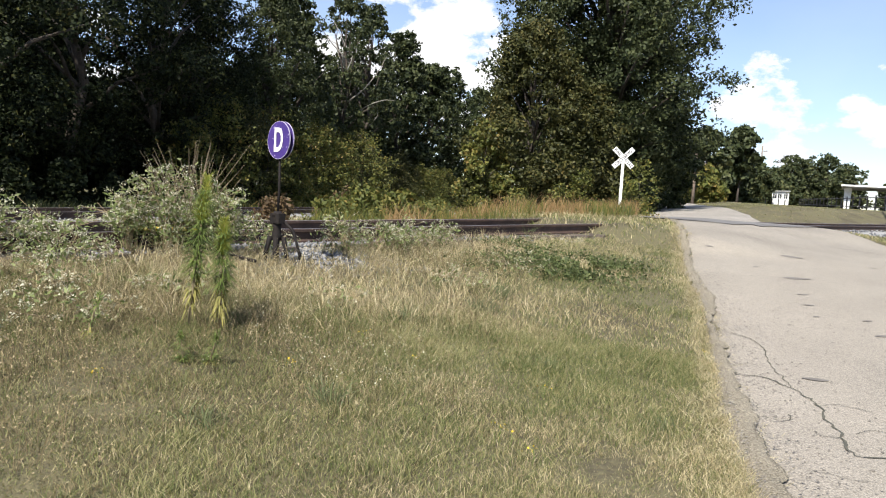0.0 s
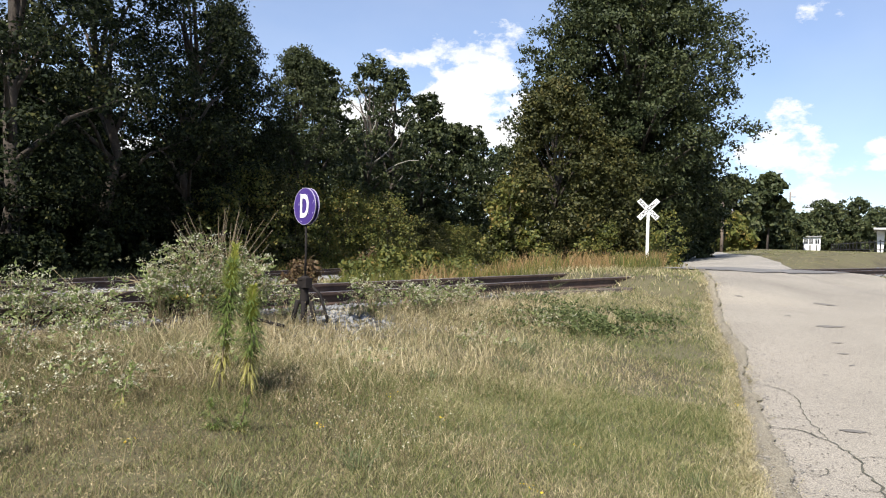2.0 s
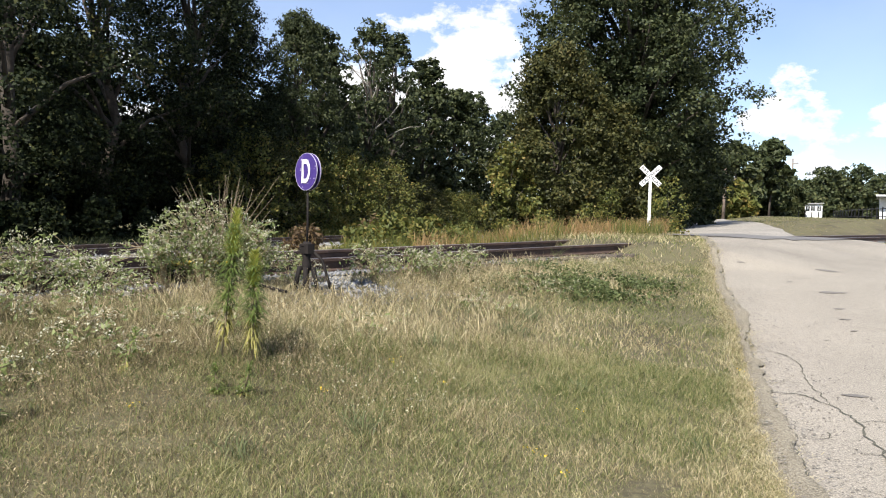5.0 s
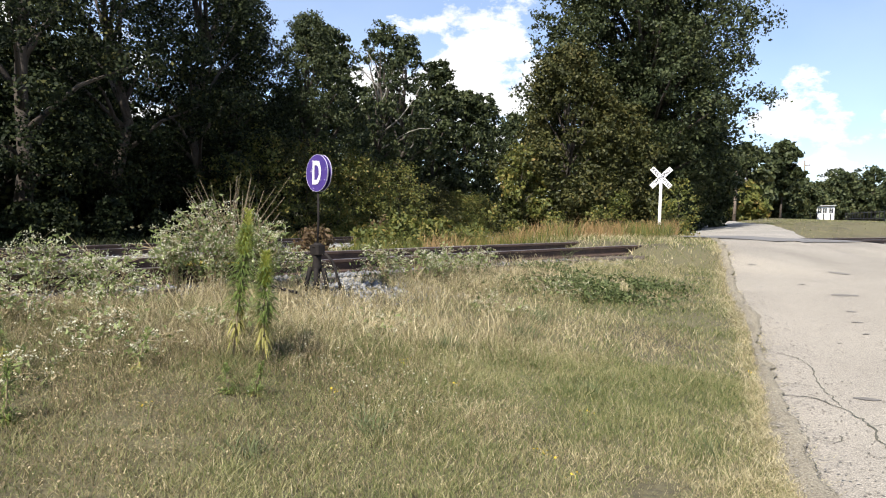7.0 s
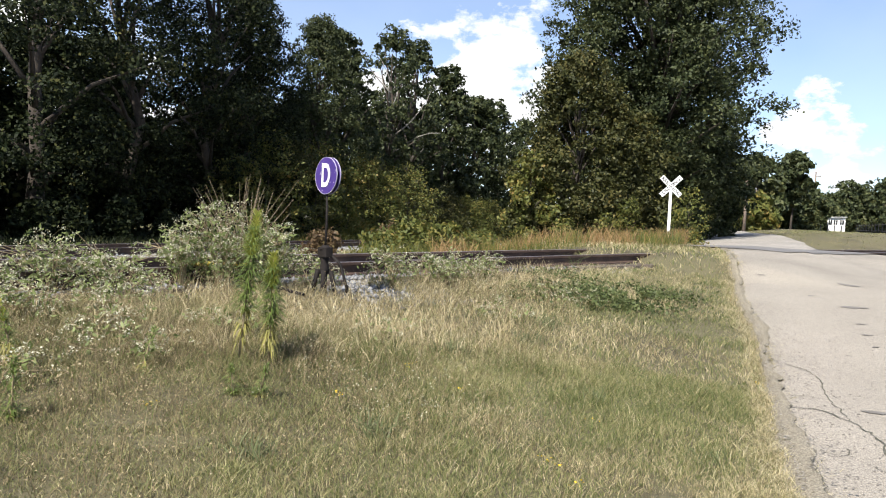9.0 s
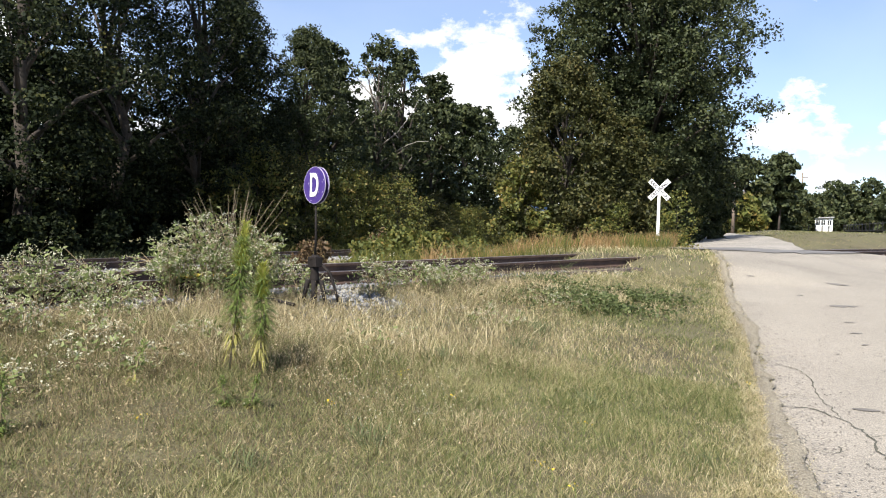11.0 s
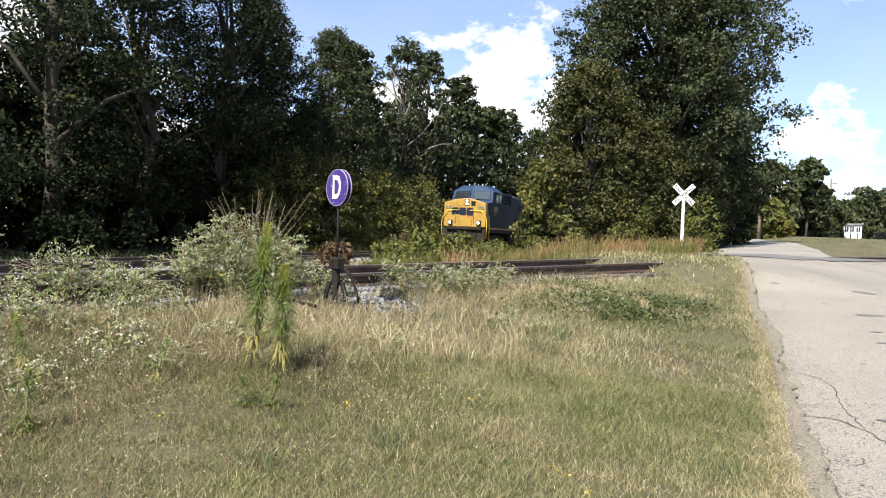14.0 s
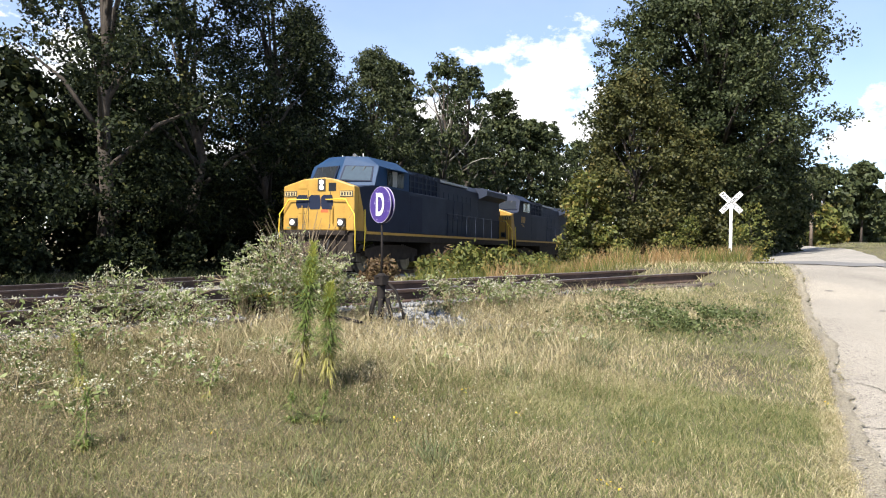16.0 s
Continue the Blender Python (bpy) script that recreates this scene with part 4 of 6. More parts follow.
def build_grass():
    rng = np.random.default_rng(21)

    def scatter(n, r0, r1, a0, a1):
        r = np.sqrt(rng.uniform(r0 * r0, r1 * r1, n))
        a = np.radians(rng.uniform(a0, a1, n))
        return -np.sin(a) * r, np.cos(a) * r

    # short and dry blades near the camera, thinning out with distance
    for name, n, r0, r1, w, hs in (("near", 270000, 2.8, 7.5, 0.0036, 0.052), ("mid", 180000, 7.5, 15, 0.0065, 0.055), ("far", 70000, 15, 30, 0.018, 0.075), ("field", 110000, 30, 70, 0.032, 0.035)):
        x, y = scatter(n, r0, r1, -44 if r0 > 20 else -36, 46)
        ok, d, side = free(x, y)
        x, y, d, side = x[ok], y[ok], d[ok], side[ok]
        pn = patch_noise(x, y, 0.55, 3.0) + 0.5 * patch_noise(x, y, 1.9, 8.0)
        pn2 = np.clip(patch_noise(x, y, 1.3, 14.0) + 0.6 * patch_noise(x, y, 4.0, 4.0), -0.6, 1)
        # drier and taller away from the road, towards the siding and the weeds
        lx = np.interp(y, ROAD_Y, ROAD_LX)
        away = np.clip((lx - x) / 4.5, 0, 1)
        dry = 0.17 + 0.62 * away * sm(4.0, 8.0, y) + 0.75 * pn
        dry = dry - 0.32 * sm(-0.2, -1.6, x) * sm(7.0, 4.8, y)
        dry = np.where(np.abs(x - lx) < 0.22, 0.6, dry)
        is_dry = rng.random(len(x)) < np.clip(dry, 0.04, 0.93)
        if name in ("far", "field"):
            is_dry = rng.random(len(x)) < (0.4 if name == "far" else 0.12)
        tall = 1 + 1.25 * away * sm(4, 7, y) + 0.9 * pn2
        # dead brown growth in the rank weeds away from the road
        brown = (rng.random(len(x)) < 0.34 * away * sm(7.5, 5.5, y) * sm(0.5, -1.5, x)) & (pn2 < 0.35)
        sort = np.where(brown, 2, is_dry.astype(int))
        for which, mat, nm, lab, hf, wf, lean in ((0, M_GREEN, "grass", "short green grass with dry tips", 0.95, 1.1, 0.8), (1, M_STRAW, "dry_grass", "dry straw-coloured grass", 1.2, 0.8, 0.8), (2, M_DEADGRASS, "dead_grass", "dead brown grass among the weeds", 1.15, 0.9, 1.1)):
            k = sort == which
            if k.sum() > 10:
                grass_object(nm, x[k], y[k], hs * tall[k] * hf, w * wf, mat, lab, rng, lean)
    # the same grass goes on behind the camera
    r, a = np.sqrt(rng.uniform(0.3, 90, 42000)), np.radians(rng.uniform(0, 360, 42000))
    x, y = -np.sin(a) * r, np.cos(a) * r
    ok, d, side = free(x, y)
    ok &= (r < 2.8) | (np.cos(a - np.radians(5)) < 0.752)
    grass_object("grass", x[ok], y[ok], 0.055 + 0 * x[ok], 0.007, M_GREEN, "short green grass with dry tips", rng, 0.8)
    # dead short grass along the road's edge
    y = rng.uniform(2.6, 24, 22000)
    x = np.interp(y, ROAD_Y, ROAD_LX) + rng.normal(size=22000) * 0.11 - 0.08 + 0.2 * patch_noise(y * 0, y, 1.2, 17.0)
    grass_object("verge_grass", x, y, 0.06 + 0 * x, 0.005 + 0 * x, M_VERGE, "dead straw grass along the road's edge", rng, 1.6)
    # tall dry seed grass before the siding
    x, y = scatter(30000, 6.0, 22, -12, 32)
    ok, d, side = free(x, y)
    keep = ok & (side > 0) & (d < 4.6) & (patch_noise(x, y, 0.7, 5.0) > -0.15) & (x < np.interp(y, ROAD_Y, ROAD_LX) - 1.4 - 0.12 * y)
    grass_object("tall_dry_grass", x[keep], y[keep], 0.26 + 0 * x[keep], 0.006, M_STRAW, "tall pale seeding grass before the siding", rng, 0.6)
    # wiry stalks with seed heads, and small asters, in the rank weeds
    x, y = rng.uniform(-5.2, 1.6, 26000), rng.uniform(3.0, 11.5, 26000)
    ok, d, side = free(x, y)
    away = np.clip((np.interp(y, ROAD_Y, ROAD_LX) - x - 1.3) / 2.5, 0, 1) * sm(2.8, 5.0, y - 0.6 * x)
    ok &= (side > 0) & (d > 1.3) & (rng.random(len(x)) < away * np.clip(0.55 + 1.4 * patch_noise(x, y, 1.1, 31.0), 0.05, 1))
    x, y = x[ok], y[ok]
    h = rng.uniform(0.12, 0.30, len(x)) * (1 + 0.5 * patch_noise(x, y, 0.8, 12.0))
    v, tri = blades(x, y, h, 0.0035, rng, 0.55)
    tagged(part_np("wiry_stalks", v, tri, M_DEADGRASS), "thin dry brown stalks in the weeds", "grass", kind="stuff")
    tips = np.repeat(v.reshape(-1, 4, 3)[:, 2], 3, axis=0)
    tips = tips + rng.normal(size=tips.shape) * np.array([0.014, 0.014, 0.022]) - np.array([0, 0, 0.01])
    v, q = leaves(tips, 0.014, 0.2, 0.5, rng)
    tagged(part_np("seed_heads", v, q, M_SEED), "small tan seed heads on dry stalks", "grass", kind="stuff")
    keep = (patch_noise(x, y, 0.9, 44.0) > 0.12) & (y > 4.6) & (rng.random(len(x)) < 0.5)
    c = np.stack([x[keep], y[keep], terrain(x[keep], y[keep]) + h[keep] * 0.9], 1)
    c = np.repeat(c, 2, axis=0) + rng.normal(size=(2 * keep.sum(), 3)) * 0.025
    v, q = leaves(c, 0.012, 0.6, 0.8, rng)
    tagged(part_np("asters", v, q, M_PETAL), "tiny creamy asters scattered through the weeds", "flowers", kind="stuff")
    # russet weeds between the siding and the line
    x, y = scatter(90000, 11, 46, -14, 22)
    ok, d, side = free(x, y)
    P = -UY * x + UX * y
    keep = ok & (side < 0) & (P < 11.2) & (d > 1.0) & (d < 10) & (np.degrees(np.arctan2(-x, y)) < 9.5 + 2 * patch_noise(x, y, 0.5, 6.0))
    k2 = keep & (patch_noise(x, y, 0.35, 1.0) > -0.1) & (np.degrees(np.arctan2(x, y)) > -4.5 + 2 * patch_noise(x, y, 0.8, 2.0))
    grass_object("russet_weeds", x[k2], y[k2], 0.5 + 0.28 * sm(20, 30, y[k2]), 0.012, M_RUST, "russet dry weeds between the siding and the line", rng, 0.4)
    k3 = keep & ~k2
    grass_object("weeds", x[k3], y[k3], 0.45 + 0.3 * sm(20, 30, y[k3]), 0.014, M_SHRUB, "green weeds between the siding and the line", rng, 0.4)
    # weeds along the main line's far side
    s, P = rng.uniform(0, 90, 14000), rng.uniform(16.3, 18.6, 14000)
    x, y = UX * s - UY * P, UY * s + UX * P
    # nearer stretch is coloured almost black in place of tree shade
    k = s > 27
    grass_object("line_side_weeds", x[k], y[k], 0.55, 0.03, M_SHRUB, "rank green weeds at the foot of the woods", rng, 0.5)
    grass_object("line_side_weeds", x[~k], y[~k], 0.4, 0.03, M_SHADELEAF, "low weeds with the woods' shade put into their colour", rng, 0.6)
    # the dark green low patch
    n = 9000
    px, py = rng.normal(1.95, 0.52, n), rng.normal(11.0, 0.42, n)
    py += (px - 1.9) * 0.5
    two = rng.random(n) < 0.3
    px, py = np.where(two, rng.normal(0.95, 0.45, n), px), np.where(two, rng.normal(11.6, 0.8, n), py)
    edge = patch_noise(px, py, 1.6, 9.0)
    k = (edge > -0.22) & ~on_road(px, py, 0.3)
    px, py = px[k], py[k]
    c = np.stack([px, py, terrain(px, py) + rng.uniform(0.02, 0.13, len(px))], 1)
    v, q = leaves(c, 0.045, 1.2, 0.8, rng)
    tagged(part_np("clover_patch", v, q, M_CLOVER), "low patch of dark green clover in the grass", "plants", kind="stuff")


build_ground()
build_road()
build_verge()
build_tracks()
build_trees()
build_grass()


# ---- writing ----
def text_mesh(body, size, thick=0.003):
    """Letters as a mesh, centred, in the xz plane and facing -y."""
    cu = bpy.data.curves.new("letters", "FONT")
    cu.body, cu.size, cu.align_x, cu.align_y, cu.extrude, cu.offset = body, size, "CENTER", "CENTER", thick, size * 0.022
    ob = new("letters", cu)
    bpy.context.view_layer.update()
    me = bpy.data.meshes.new_from_object(ob.evaluated_get(bpy.context.evaluated_depsgraph_get()))
    bpy.data.objects.remove(ob)
    me.transform(Matrix.Rotation(radians(90), 4, "X"))
    return me


def lettering(body, size, m, material, parent, label="", thick=0.003):
    me = text_mesh(body, size, thick)
    me.materials.clear()
    me.materials.append(material)
    ob = new("lettering", me)
    ob.parent = parent
    ob.matrix_basis = m
    if label:
        ob["label"] = label
    return ob


# ---- the derail sign ----
def build_derail_sign():
    x, y = -1.88, 8.52
    z0 = 0.70
    face = math.degrees(math.atan2(-0.68, 0.74))            # turn of the target's face from -y
    t = thing("derail_sign", pose(x, y, z0, 0, 0, face), "round purple sign lettered D on a black iron switch stand", "railway sign")
    # cast stand: splayed legs, waist, head
    for sx in (-1, 1):
        for sy in (-1, 1):
            part("leg", Mesh().tube([(sx * 0.125, sy * 0.10, -0.06), (sx * 0.085, sy * 0.07, 0.14), (sx * 0.055, sy * 0.05, 0.30)], [0.03, 0.026, 0.03], 6), M_IRON, t, smooth=True)
            part("foot", Mesh().box(sx * 0.13 - 0.045, sx * 0.13 + 0.045, sy * 0.105 - 0.045, sy * 0.105 + 0.045, -0.08, -0.045, None, 0.01), M_IRON, t)
    part("housing", Mesh().tube([(0, 0, 0.26), (0, 0, 0.32), (0, 0, 0.40), (0, 0, 0.46)], [0.07, 0.055, 0.045, 0.055], 10), M_IRON, t, smooth=True)
    head = part("head", Mesh().box(-0.08, 0.08, -0.06, 0.06, 0.45, 0.56, None, 0.02), M_IRON, t)
    part("cap", Mesh().tube([(0, 0, 0.53), (0, 0, 0.56), (0, 0, 0.585)], [0.07, 0.06, 0.03], 10), M_IRON, head, smooth=True)
    part("lever", Mesh().tube([(0.06, 0.05, 0.47), (0.16, 0.1, 0.38), (0.24, 0.14, 0.14), (0.25, 0.15, 0.06)], [0.018, 0.016, 0.016, 0.024], 6), M_IRON, t, "iron throw lever hanging down", True)
    part("mast", Mesh().tube([(0, 0, 0.5), (0.004, 0, 0.85), (-0.012, 0, 1.2)], [0.014, 0.013, 0.012], 6), M_IRON, t, smooth=True)
    for dy, r in ((-0.022, 0.209), (0.028, 0.209)):
        d = part("target", Mesh().disc((-0.012, dy, 1.375), (0, 1, 0), r, 0.004, 40), M_PURPLE, t, "faded purple round plate with a pale rim")
        ring = Mesh()
        n = 48
        for k in range(n):
            a = 2 * math.pi * k / n
            for rr, yy in ((r - 0.003, dy - 0.0055), (r + 0.002, dy - 0.0055), (r + 0.002, dy + 0.0055), (r - 0.003, dy + 0.0055)):
                ring.v.append((-0.012 + rr * math.cos(a), yy, 1.375 + rr * math.sin(a)))
        for k in range(n):
            for j in range(4):
                ring.f.append((4 * k + j, 4 * ((k + 1) % n) + j, 4 * ((k + 1) % n) + (j + 1) % 4, 4 * k + (j + 1) % 4))
        part("rim", ring, M_SIGNEDGE, d, "pale worn edge")
    rng = random.Random(4)
    for k in range(16):
        a, rr = rng.uniform(0, 6.28), 0.2 * math.sqrt(rng.uniform(0.25, 0.9))
        cx, cz, w = -0.012 + rr * math.cos(a), 1.375 + rr * math.sin(a), rng.uniform(0.003, 0.011)
        ring = [(cx + w * rng.uniform(0.5, 1.3) * math.cos(j * 1.05), cz + w * rng.uniform(0.4, 1.0) * math.sin(j * 1.05)) for j in range(6)]
        part("paint_chip", Mesh().slab(ring, -0.0275, -0.0262), M_SIGNEDGE, t)
    me = lettering("D", 0.36, pose(-0.012, -0.031, 1.365), M_WHITE, t, "white letter D with flaking paint", 0.002)
    me.scale = (0.66, 1, 1.02)


def build_derail():
    """The yellow derail clamped on the siding's near rail."""
    i = min(range(len(SID)), key=lambda k: (SID[k].x + 3.5) ** 2 + (SID[k].y - 8.7) ** 2)
    d = SID[i + 1] - SID[i - 1]
    t = thing("derail", pose(SID[i].x, SID[i].y, SID[i].z, 0, 0, math.degrees(math.atan2(d.y, d.x))), "yellow painted derail lying over the siding rail", "derail")
    part("wedge", Mesh().side([(-0.45, 0.008), (0.45, 0.008), (0.45, 0.03), (0.1, 0.05), (-0.45, 0.02)], -0.12, 0.12, pose(0, -0.755, 0, 0, 0, 90)), M_SAFETY, t, "yellow steel wedge")
    part("crank_rod", Mesh().tube([(0, -0.7, -0.1), (0.02, -1.5, -0.14), (0.03, -2.2, -0.2)], 0.02, 6), M_IRON, t)
    part("base_plate", Mesh().box(-0.4, 0.4, -0.7, -0.4, -0.17, -0.12, None, 0.02), M_IRON, t)


# ---- crossing signs ----
def build_crossbuck(x, y, zc, turn, label, lean=0.0):
    z0 = tz(x, y)
    t = thing("crossing_sign", pose(x, y, z0, 0, lean, turn), label, "road sign", "railroad crossing signs")
    h = zc - z0
    part("post", Mesh().box(-0.055, 0.055, -0.045, 0.045, -0.3, h + 0.12, None, 0.008), M_WHITE, t, "white painted square post")
    part("post_sleeve", Mesh().box(-0.062, 0.062, -0.052, 0.052, -0.3, 0.38, None, 0.008), M_GALV, t, "bare metal sleeve at the post's foot")
    for ang, words, dy in ((-45, (("RAIL", -0.29), ("ROAD", 0.29)), -0.055), (45, (("CROSSING", 0.0),), -0.063)):
        m = pose(0, dy, h) @ Matrix.Rotation(radians(-ang), 4, "Y")
        b = part("blade", Mesh().box(-0.5, 0.5, -0.003, 0.003, -0.095, 0.095), M_WHITE, t, "white crossbuck blade")
        b.matrix_basis = m
        for w, off in words:
            lettering(w, 0.17, pose(off, -0.0055, -0.005), M_BLACK, b, "black letters", 0.0015)
        for sx in (-1, 1):
            part("edge_strip", Mesh().box(-0.49, 0.49, -0.0045, -0.0032, sx * 0.089 - 0.003, sx * 0.089 + 0.003), M_GALV, b)
    for dz in (-0.05, 0.05):
        part("bolt", Mesh().disc((0, -0.07, h + dz), (0, 1, 0), 0.014, 0.008, 8), M_GALV, t)
    return t


# ---- weeds ----
def flower_bush(x, y, h, r, seed, label, stems=26, name="flowering_weed"):
    """Arching stems with small leaves, ending in heads of tiny white flowers."""
    rng = np.random.default_rng(seed)
    t = thing(name, pose(x, y, tz(x, y) - 0.02), label, "weed", "white-flowering weeds")
    st, lc, fc = Mesh(), [], []
    for k in range(stems):
        a, rad = rng.uniform(0, 2 * np.pi), r * rng.uniform(0.15, 1.0)
        top = np.array([math.cos(a) * rad, math.sin(a) * rad, h * rng.uniform(0.5, 1.05) * (1 - 0.3 * (rad / r) ** 2)])
        mid = top * np.array([0.35, 0.35, 0.6])
        p0 = top * np.array([0.1, 0.1, 0])
        st.tube([p0, mid, top], [0.006, 0.005, 0.003], 3, False)
        n = int(16 * h)
        f = rng.uniform(0.2, 1, n)[:, None]
        pts = p0 * (1 - f) ** 2 + 2 * mid * f * (1 - f) + top * f * f
        lc.append(pts + rng.normal(size=(n, 3)) * 0.055)
        for j in range(rng.integers(4, 8)):
            tip = top * rng.uniform(0.78, 1.06) + rng.normal(size=3) * np.array([0.1, 0.1, 0.05])
            st.tube([mid * 0.4 + top * 0.6, tip], [0.003, 0.002], 3, False)
            m = rng.integers(5, 11)
            fc.append(np.repeat(tip[None], 2 * m, 0) + rng.normal(size=(2 * m, 3)) * np.array([0.026, 0.026, 0.013]))
            lc.append(tip + rng.normal(size=(3, 3)) * 0.04 - np.array([0, 0, 0.03]))
    part("stem", st, M_STEM, t)["kind"] = "stuff"
    v, q = leaves(np.concatenate(lc), 0.06, 0.4, 0.42, rng)
    part_np("foliage", v, q, M_WEED, t)["kind"] = "stuff"
    v, q = leaves(np.concatenate(fc), 0.015, 1.0, 0.8, rng)
    part_np("bloom", v, q, M_PETAL, t, "small creamy white flower heads")["kind"] = "stuff"


def horseweed(x, y, h, seed, label, yellow=0.34, lush=1.0):
    """A single upright stem, thick with narrow leaves, the lowest yellowed and hanging."""
    rng = np.random.default_rng(seed)
    t = thing("horseweed", pose(x, y, tz(x, y) - 0.02), label, "weed", "tall upright weeds")
    lean = rng.normal(size=2) * 0.03
    part("stem", Mesh().tube([(lean[0] * h * k, lean[1] * h * k, h * k / 5) for k in range(6)], [0.008, 0.008, 0.007, 0.006, 0.004, 0.002], 5), M_STEM, t, smooth=True)

    def narrow(n, z0, z1, ln, droop, width):
        z = rng.uniform(z0, z1, n) * h
        a = rng.uniform(0, 2 * np.pi, n)
        taper = 1 - 0.55 * np.clip((z / h - 0.55) / 0.45, 0, 1)
        L = ln * rng.uniform(0.6, 1.25, n) * taper
        dx, dy = np.cos(a), np.sin(a)
        k = z / h * 5
        bx, by = lean[0] * h * k, lean[1] * h * k
        v = np.empty((n, 4, 3))
        v[:, 0] = np.stack([bx, by, z], 1)
        v[:, 1] = np.stack([bx + dx * L * 0.5 - dy * width, by + dy * L * 0.5 + dx * width, z + L * (0.32 - 0.25 * droop)], 1)
        v[:, 2] = np.stack([bx + dx * L, by + dy * L, z + L * (0.35 - droop)], 1)
        v[:, 3] = np.stack([bx + dx * L * 0.5 + dy * width, by + dy * L * 0.5 - dx * width, z + L * (0.32 - 0.25 * droop)], 1)
        return v.reshape(-1, 3), np.arange(4 * n).reshape(n, 4)

    v, q = narrow(int(450 * h * lush), yellow, 0.95, 0.145 if h > 0.6 else 0.075, 0.4, 0.0055 if h > 0.6 else 0.0045)
    part_np("foliage", v, q, M_HORSE, t)
    v, q = narrow(int(60 * lush), max(0.1, yellow - 0.2), yellow + 0.05, 0.085, 1.4, 0.007)
    part_np("withered_leaves", v, q, M_YLEAF, t, "yellowed hanging lower leaves")
    v, q = narrow(int((420 if h > 0.6 else 120) * lush), 0.72, 1.04, 0.11 if h > 0.6 else 0.05, -0.55, 0.0035)
    part_np("flower_spray", v, q, M_HORSETOP if h > 0.4 else M_HORSE, t, "feathery yellow-green top" if h > 0.4 else "")
    if h < 0.6:
        v, q = narrow(int(70 * lush), 0.0, 0.16, 0.10, 0.1, 0.007)
        part_np("basal_leaves", v, q, M_HORSE, t)


M_TUFT = leaf_mat("coarse_green_blades", [(0.25, (0.085, 0.105, 0.045)), (0.6, (0.16, 0.18, 0.08)), (0.85, (0.24, 0.25, 0.13))], 0.3, 0.5, 1.5)
M_STALK = plain("dry_tan_stalk", (0.20, 0.155, 0.10), 0.9, 0, 0.25, 3)


